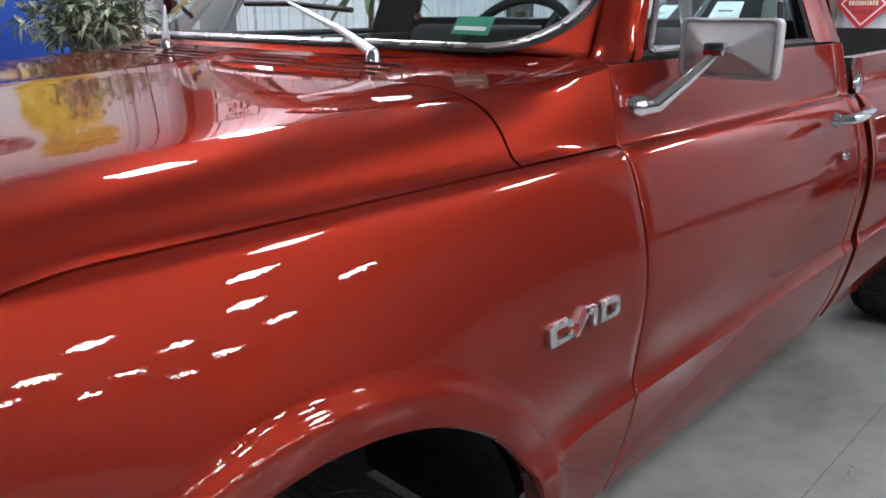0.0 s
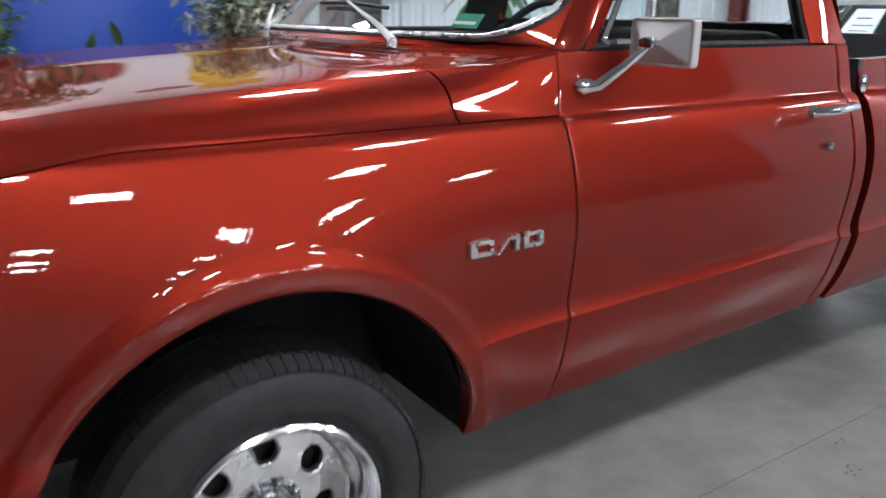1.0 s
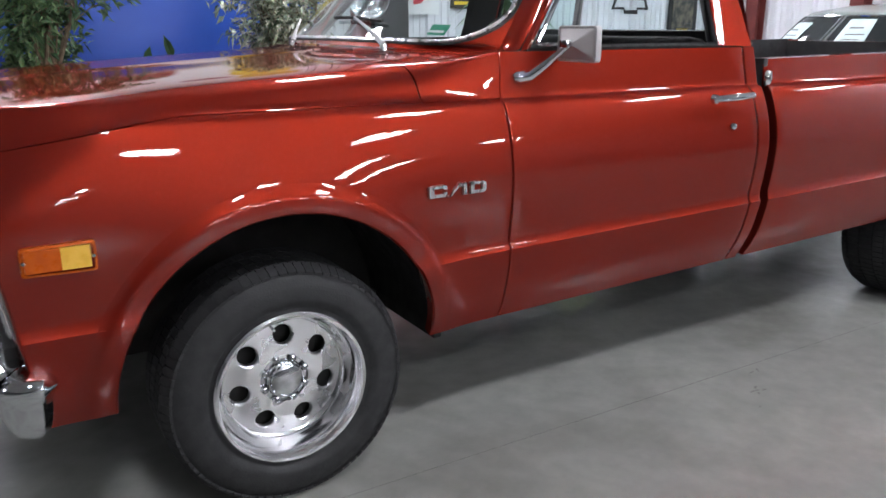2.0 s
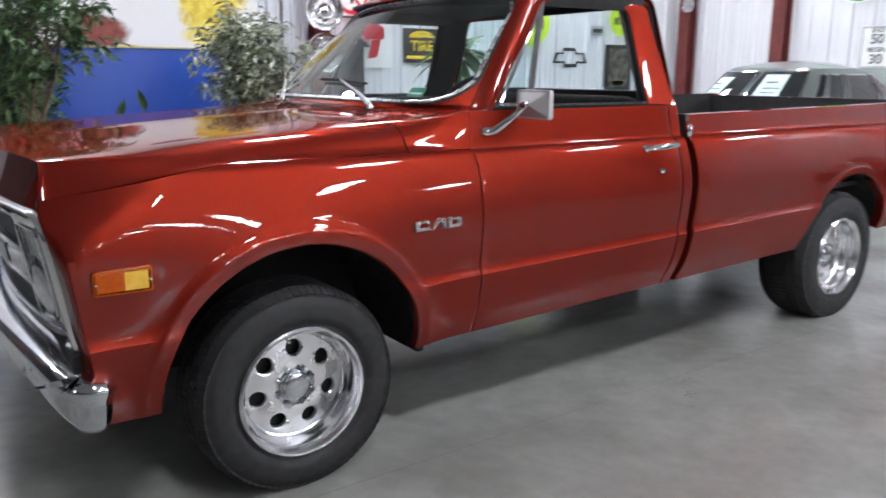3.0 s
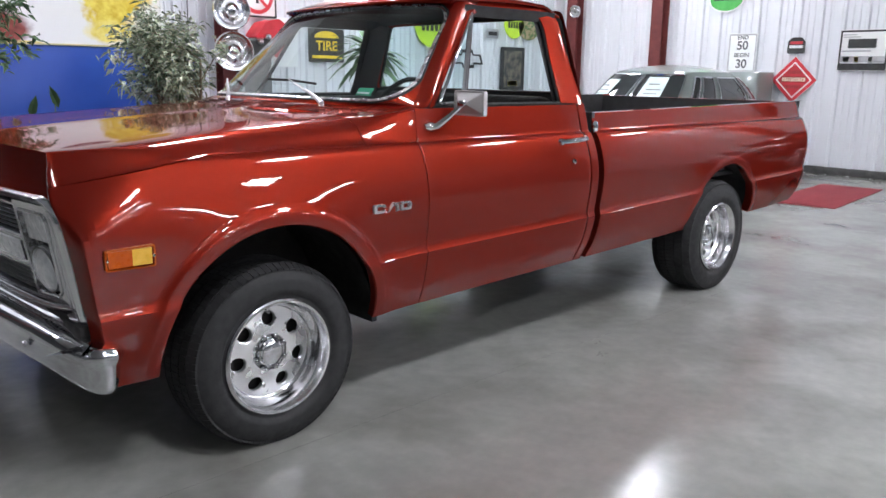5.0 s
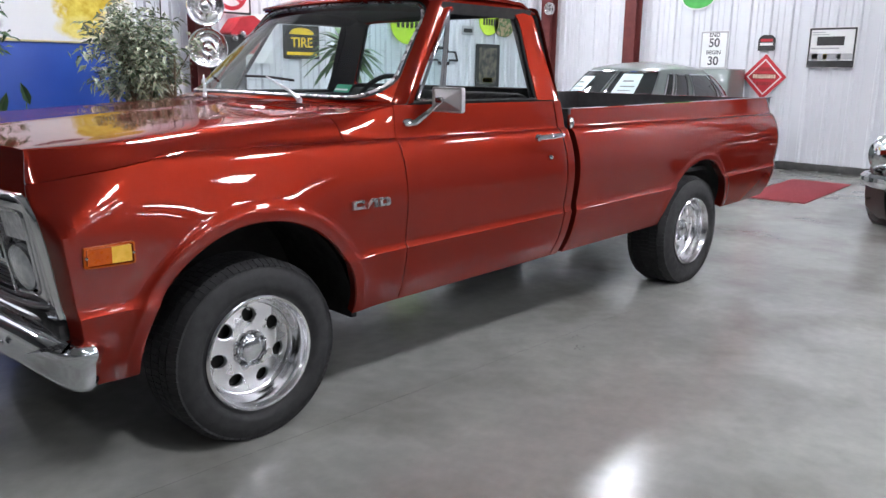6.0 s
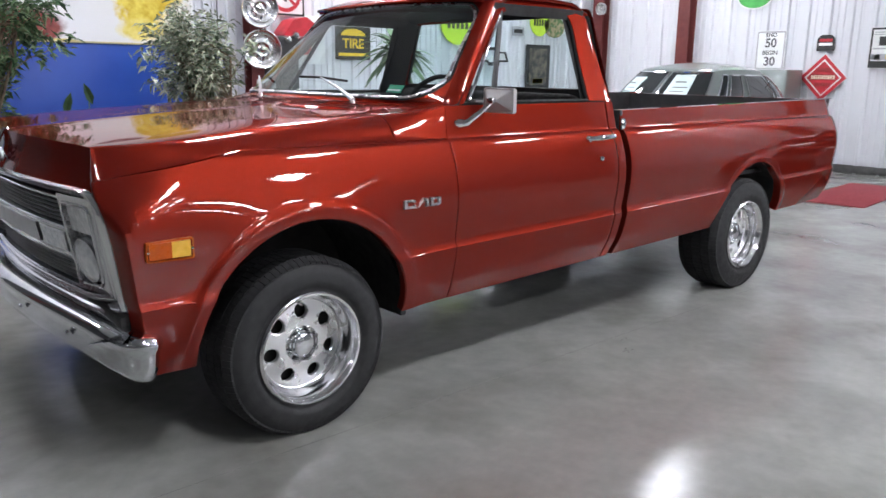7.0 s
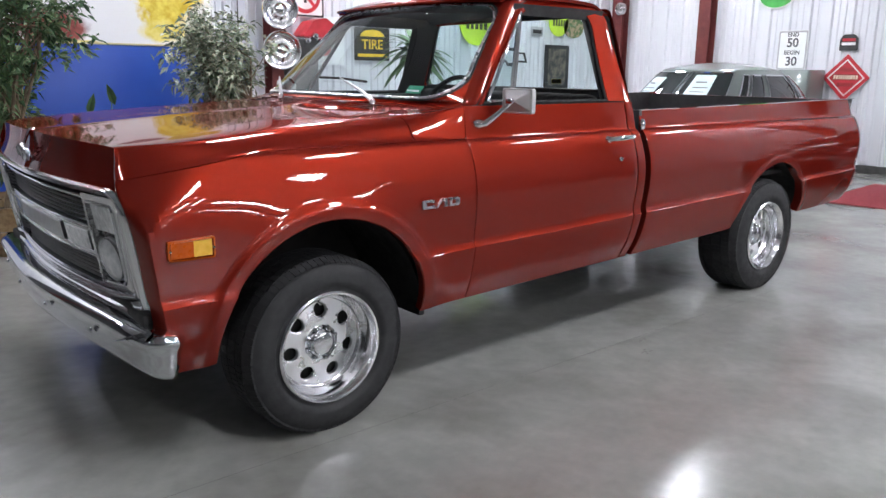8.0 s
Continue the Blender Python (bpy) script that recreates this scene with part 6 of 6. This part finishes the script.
    part("picture", box(-0.22, 0.22, -0.006, -0.001, -0.30, 0.30), material("faded_dark_print", (0.035, 0.035, 0.035), (0.16, 0.14, 0.10), 9, (0.4, 0.6), span=(0.4, 0.62)), dk, "mottled dark print")
    bars(dk, [(-0.12, 0.12, -0.27, -0.2, SIGNYELLOW)])
    for x, z, r, lab, mt in ((6.85, 2.08, 0.34, "round lime-green enamel sign", SIGNLIME), (8.72, 2.18, 0.24, "round green and yellow enamel sign", SIGNLIME)):
        rd = thing("round_sign", lab, "sign", (x, y, z))
        part("board", disc(r), mt, rd)
        for k in range(5):
            part("bar", box(r * (-0.62 + 0.27 * k), r * (-0.45 + 0.27 * k), -0.006, -0.001, -r * 0.3, r * 0.14), INK, rd)
    sm = sign("small_plate", "small grey metal plate on the wall", (8.2, y, 2.0), 0, 0.28, 0.15, SATIN)
    bars(sm, [(-0.1, 0.1, -0.03, 0.03, INK)])
    ca = thing("camouflage_sign", "mottled green and brown sign", "sign", (9.1, y, 2.1))
    part("board", disc(0.22, 0, 0.012, 12, 1.2, 0.8), material("mottled_print", (0.09, 0.16, 0.05), (0.4, 0.3, 0.18), 14, span=(0.45, 0.55)), ca)
    # signs on the side wall, facing -x
    x = WALL_X - 0.05
    gs = thing("oval_sign", "oval green and white enamel sign", "sign", (x, 2.79, 2.52), -90)
    part("board", disc(0.29, 0, 0.012, 40, 1.0, 0.68), WHITEMETAL, gs)
    part("field", disc(0.265, -0.004, 0.003, 40, 1.0, 0.66), SIGNGREEN, gs)
    part("band", box(-0.2, 0.2, -0.007, -0.0045, -0.02, 0.06), INK, gs)
    en = sign("end_speed_sign", "white road sign with black lettering", (x, 2.465, 1.715), -90, 0.46, 0.58, PAPER, SATIN)
    lettering(en, [("END", 0, 0.225, 0.085, GREYINK), ("50", 0, 0.105, 0.18, GREYINK), ("BEGIN", 0, -0.035, 0.085, GREYINK), ("30", 0, -0.165, 0.18, GREYINK)])
    shp = thing("shield_sign", "small dark shield-shaped sign with a red band", "sign", (x, 1.655, 1.81), -90)
    part("board", plate(rounded([(-0.125, -0.11), (0.125, -0.11), (0.125, 0.06), (0.07, 0.115), (-0.07, 0.115), (-0.125, 0.06)], 0.02, 3), 0.012, "y", 0), INK, shp)
    part("band", box(-0.09, 0.09, -0.005, -0.001, 0.02, 0.06), SIGNRED, shp)
    part("band", box(-0.095, 0.095, -0.005, -0.001, -0.035, 0.005), WHITEMETAL, shp)
    dm = thing("diamond_sign", "red diamond-shaped sign with a pale border", "sign", (x, 1.64, 1.325), -90)
    q = lambda r: [(0, -r), (r, 0), (0, r), (-r, 0)]
    part("board", plate(q(0.335), 0.012, "y", 0), WHITEMETAL, dm)
    part("rim", ring([(a, -0.003, b) for a, b in q(0.33)], [(a, -0.003, b) for a, b in q(0.262)]), SIGNRED, dm)
    part("field", plate(q(0.235), 0.003, "y", -0.006), SIGNRED, dm)
    # unreadable lettering: rows of short upright bars in cream, the middle row on a dark band
    rng = random.Random(4)
    part("band", box(-0.185, 0.185, -0.008, -0.0065, -0.035, 0.05), SIGNDEEP, dm)
    for z0, z1, reach, mt in ((0.085, 0.14, 0.085, SIGNDEEP), (-0.02, 0.036, 0.165, SIGNCREAM), (-0.12, -0.07, 0.105, SIGNDEEP)):
        u = -reach
        while u < reach - 0.01:
            w = rng.uniform(0.014, 0.03)
            part("bar", box(u, u + w, -0.011, -0.007, z0, z1), mt, dm)
            u += w + 0.009
    wx = sign("parts_sign", "white rectangular sign with dark lower bands in a black frame", (x, 0.74, 1.735), -90, 0.64, 0.55, WHITEMETAL, INK, radius=0.01)
    bars(wx, [(-0.2, 0.16, 0.03, 0.15, INK), (-0.27, -0.05, 0.17, 0.185, SATIN), (-0.27, -0.1, 0.2, 0.215, SATIN), (-0.27, 0.1, -0.02, 0.0, SATIN)])
    bars(wx, [(-0.29, 0.29, -0.16, -0.08, SATIN), (-0.25, -0.17, -0.155, -0.085, WHITEMETAL), (-0.1, -0.05, -0.155, -0.085, SIGNYELLOW), (0.08, 0.13, -0.155, -0.085, WHITEMETAL), (-0.29, 0.29, -0.25, -0.175, INK)])
    # mat by the wall
    mt = part("floor_mat", moved(box(-1.0, 1.0, -0.36, 0.36, 0, 0.012, 0.005), pose(8.15, 0.2, 0.0, 0, 0, 5)), MATRED)
    tagged(mt, "flat red carpet runner lying on the concrete", "mat")
    # old dark cabinet by the hubcaps, with a sloping red hood and bright fittings
    fp = thing("fuel_pump", "old dark fuel pump with a sloping red hood", "fuel pump", (3.66, WALL_Y - 0.19, 0), 0)
    part("body", box(-0.24, 0.22, -0.15, 0.15, 0.06, 1.74, 0.03, 3), INK, fp)
    part("base", box(-0.27, 0.25, -0.18, 0.18, 0.0, 0.06, 0.01), SATIN, fp)
    part("hood", plate(rounded([(0.0, 1.75), (0.5, 1.75), (0.5, 1.88), (0.34, 1.99), (0.16, 1.95)], 0.03, 4), 0.3, "y", -0.15), SIGNRED, fp, "sloping red hood")
    for k, (u, z) in enumerate(((0.05, 1.70), (0.16, 1.76), (0.25, 1.69))):
        part("fitting", moved(lathe([(0, -0.05), (0.03, -0.045), (0.045, -0.02), (0.045, 0.02)], 18, "y"), pose(u, -0.16, z)), CHROME, fp, "bright round fitting")
    part("hose", tube([(-0.26, 0, 1.3), (-0.33, -0.02, 1.0), (-0.31, -0.03, 0.5), (-0.25, -0.02, 0.7)], 0.016, 8), BLACKGAP, fp)


# ---- other parked cars ----
def vintage_car(label, at, turn, length, paint, cards, lamp=1.0, reach=1.0):
    """A rounded post-war sedan that faces -x, its nose at x = 0 and centred on y = 0."""
    car = thing("vintage_car", label, "car", at, turn, "parked vintage cars")
    k = length / 4.7
    wid = spline([0, 0.25, 0.8, 1.5, 3.2, 4.2, 4.6, 4.7], [0.42, 0.66, 0.82, 0.88, 0.88, 0.8, 0.62, 0.4])
    topz = spline([0, 0.12, 0.5, 1.3, 1.6, 3.4, 3.9, 4.5, 4.7], [0.62, 0.84, 0.98, 1.04, 1.06, 1.06, 1.0, 0.84, 0.6])

    def body_pt(x, a):
        w, t = wid(x), topz(x)
        lo = 0.28
        zc, h = (t + lo) / 2, (t - lo) / 2
        c, s = math.cos(a), math.sin(a)
        e = 0.55
        return (x * k, math.copysign(abs(c) ** e, c) * w, zc + math.copysign(abs(s) ** e, s) * h)
    xs = [0, 0.03, 0.1, 0.2, 0.35, 0.55, 0.8, 1.1, 1.5, 2.0, 2.6, 3.2, 3.6, 3.9, 4.15, 4.35, 4.5, 4.62, 4.7]
    an = [2 * math.pi * i / 32 for i in range(33)]
    part("body", grid(lambda x, a: body_pt(x, a), xs, an), paint, car)
    lv = [0, 0.15, 0.3, 0.5, 0.7, 0.85, 0.95, 1.0]

    def cab_pt(u, q):
        x0, x1 = 1.42 + 0.5 * q**1.1, 3.75 - 0.62 * q**1.4
        hw = 0.74 - 0.15 * q**1.5
        c, s = math.cos(u), math.sin(u)
        e = 0.55
        z = 1.03 + 0.375 * q
        return ((x0 + x1) / 2 * k + math.copysign(abs(c) ** e, c) * (x1 - x0) / 2 * k, math.copysign(abs(s) ** e, s) * hw, z)

    def cab_all(u, q):
        if q <= 1:
            return cab_pt(u, q)
        p = Vector(cab_pt(u, 1.0))
        c = Vector(((1.92 + 3.13) / 2 * k, 0, p.z))
        t = q - 1
        r = p.lerp(c, t)
        r.z = p.z + 0.09 * math.sin(min(1, t) * math.pi / 2) ** 0.9
        return tuple(r)
    part("greenhouse", grid(lambda u, q: cab_all(u, q), [2 * math.pi * i / 64 for i in range(65)], lv + [1.04, 1.1, 1.2, 1.35, 1.55, 1.8, 2.0]), paint, car)

    def pane(u0, u1, q0, q1, name, n=10, lift=0.012):
        # a glazed opening with its bright frame, following the cab's curve
        def at_(u, q, d):
            p = Vector(cab_pt(u, q))
            c = Vector(((1.42 + 3.75) / 2 * k, 0, p.z))
            o = (p - c)
            o.z = 0.15
            return tuple(p + o.normalized() * d)
        us = [u0 + (u1 - u0) * i / n for i in range(n + 1)]
        qs = [q0 + (q1 - q0) * i / 4 for i in range(5)]
        w = part(name, grid(lambda u, q: at_(u, q, lift), us, qs), CARGLASS, car, "dark tinted window")
        edge = [at_(u, q0, lift) for u in us] + [at_(u1, q, lift) for q in qs[1:]] + [at_(u, q1, lift) for u in reversed(us[:-1])] + [at_(u0, q, lift) for q in reversed(qs[1:-1])]
        part("window_trim", tube(edge, 0.011, 6, True), CHROME, w)
        return w
    pi = math.pi
    wl = pane(pi - 0.70, pi - 0.002, 0.1, 0.9, "windscreen")
    wr = pane(pi + 0.002, pi + 0.70, 0.1, 0.9, "windscreen")
    if cards:
        for w0, w1, q0, q1, par in ((pi - 0.62, pi - 0.2, 0.12, 0.74, wl), (pi + 0.04, pi + 0.36, 0.12, 0.82, wr)):
            g = grid(lambda u, q: tuple(Vector(cab_pt(u, q)) + Vector((-0.03, 0, 0.004))), [w0 + (w1 - w0) * i / 6 for i in range(7)], [q0, (q0 + q1) / 2, q1])
            part("price_card", g, CARD, par, "white card behind the glass")
            for lo, hi, cut in ((0.66, 0.72, 0.5), (0.44, 0.48, 0.7), (0.27, 0.30, 0.6)):
                g2 = grid(lambda u, q: tuple(Vector(cab_pt(u, q)) + Vector((-0.036, 0, 0.004))), [w0 + (w1 - w0) * (0.15 + cut * i / 3) for i in range(4)], [q0 + (q1 - q0) * lo, q0 + (q1 - q0) * hi])
                part("card_print", g2, GREYINK, par)
    for sgn in (1, -1):
        for a0, a1 in ((0.96, 1.12), (1.19, 1.44), (1.51, 1.74), (1.82, 2.12)):
            u0, u1 = (pi + a0, pi + a1) if sgn > 0 else (pi - a1, pi - a0)
            pane(u0, u1, 0.12, 0.82, "side_window", 8)
    pane(-0.45, 0.45, 0.2, 0.8, "rear_window")
    for sgn in (-1, 1):
        for xw in (0.9, 3.75):
            w = new("wheel")
            w.parent = car
            w.matrix_basis = pose(xw * k, sgn * 0.74, 0.34, 0, 0, 0 if sgn < 0 else 180)
            part("tyre", tyre_geo(0.34, 0.17, 0.2), RUBBER, w)
            part("hubcap", lathe([(0.0, -0.11), (0.1, -0.1), (0.14, -0.085), (0.2, -0.08), (0.2, -0.02)], 32, "y"), CHROME, w)
            part("fender_bulge", moved(lathe([(0.44, 0.1), (0.43, -0.08), (0.36, -0.1)], 32, "y"), pose(0, 0.0, 0.03)), paint, w)
        part("headlamp", moved(lathe([(0, -0.07), (0.06, -0.06), (0.09, -0.03), (0.1, 0.0), (0.11, 0.01), (0.11, 0.1)], 28, "x"), pose(0.16 * k, sgn * 0.56, 0.76 - 0.12 * (lamp - 1)) @ Matrix.Diagonal((1, lamp, lamp, 1))), CHROME, car, "chrome-rimmed headlamp")
        part("bumper_guard", moved(lathe([(0, -0.1), (0.04, -0.07), (0.06, 0.0), (0.055, 0.06)], 18, "x"), pose(-0.12, sgn * 0.36, 0.5)), CHROME, car)
        part("door_handle", tube([(2.35 * k, sgn * 0.885, 0.9), (2.37 * k, sgn * 0.91, 0.9), (2.5 * k, sgn * 0.905, 0.9)], 0.01, 6), CHROME, car)
    bm_pts = [(a, b * reach) for a, b in ((0.35, -0.93), (0.05, -0.9), (-0.1, -0.62), (-0.14, 0), (-0.1, 0.62), (0.05, 0.9), (0.35, 0.93))]
    part("bumper", tube([(x, y_, 0.47) for x, y_ in resample(rounded(bm_pts, 0.15, 5, False), 40)], 0.055, 10, False, 1.3), CHROME, car, "chrome bumper")
    part("bumper", tube([((4.7 * k) - x, y_, 0.47) for x, y_ in resample(rounded(bm_pts, 0.15, 5, False), 40)], 0.05, 10), CHROME, car)
    for j in range(5):
        z = 0.52 + 0.055 * j
        part("grille_bar", tube([(0.02 - 0.01 * j, -0.36, z), (-0.02, 0, z), (0.02 - 0.01 * j, 0.36, z)], 0.012, 6), CHROME, car)
    part("bonnet_trim", tube([(0.1 * k, 0, 0.87), (0.6 * k, 0, 1.0), (1.4 * k, 0, 1.055)], 0.012, 6), CHROME, car)


CARGLASS = material("dark_car_glass", (0.012, 0.015, 0.016), (0.02, 0.024, 0.025), 4, (0.03, 0.06), coat=0.5)
DARKCAR = material("dark_red_car_paint", (0.03, 0.006, 0.006), (0.045, 0.009, 0.009), 2, (0.25, 0.33), 0.2, 0.9)


def build_cabinet():
    c = thing("storage_cabinet", "grey-green metal cabinet standing against the wall", "cabinet", (9.95, 2.36, 0), -90)
    part("body", box(-0.45, 0.45, -0.25, 0.25, 0.0, 1.43, 0.012), GREYGREEN, c)
    for s in (-1, 1):
        dr = part("door", box(min(s * 0.005, s * 0.44), max(s * 0.005, s * 0.44), -0.268, -0.251, 0.06, 1.4, 0.004), GREYGREEN, c)
        part("handle", tube([(s * 0.05, -0.27, 0.7), (s * 0.05, -0.295, 0.72), (s * 0.05, -0.295, 0.82), (s * 0.05, -0.27, 0.84)], 0.006, 6), CHROME, dr)


build_cabinet()
build_display()
build_wall_things()
vintage_car("grey-green rounded vintage sedan with cards in the windscreen", (5.05, 1.95, 0), 0, 4.5, GREYGREEN, True)

vintage_car("dark red vintage car with large chrome headlamps and bumper", (5.85, -1.80, 0), -12, 3.9, DARKCAR, False, 1.65, 0.775)
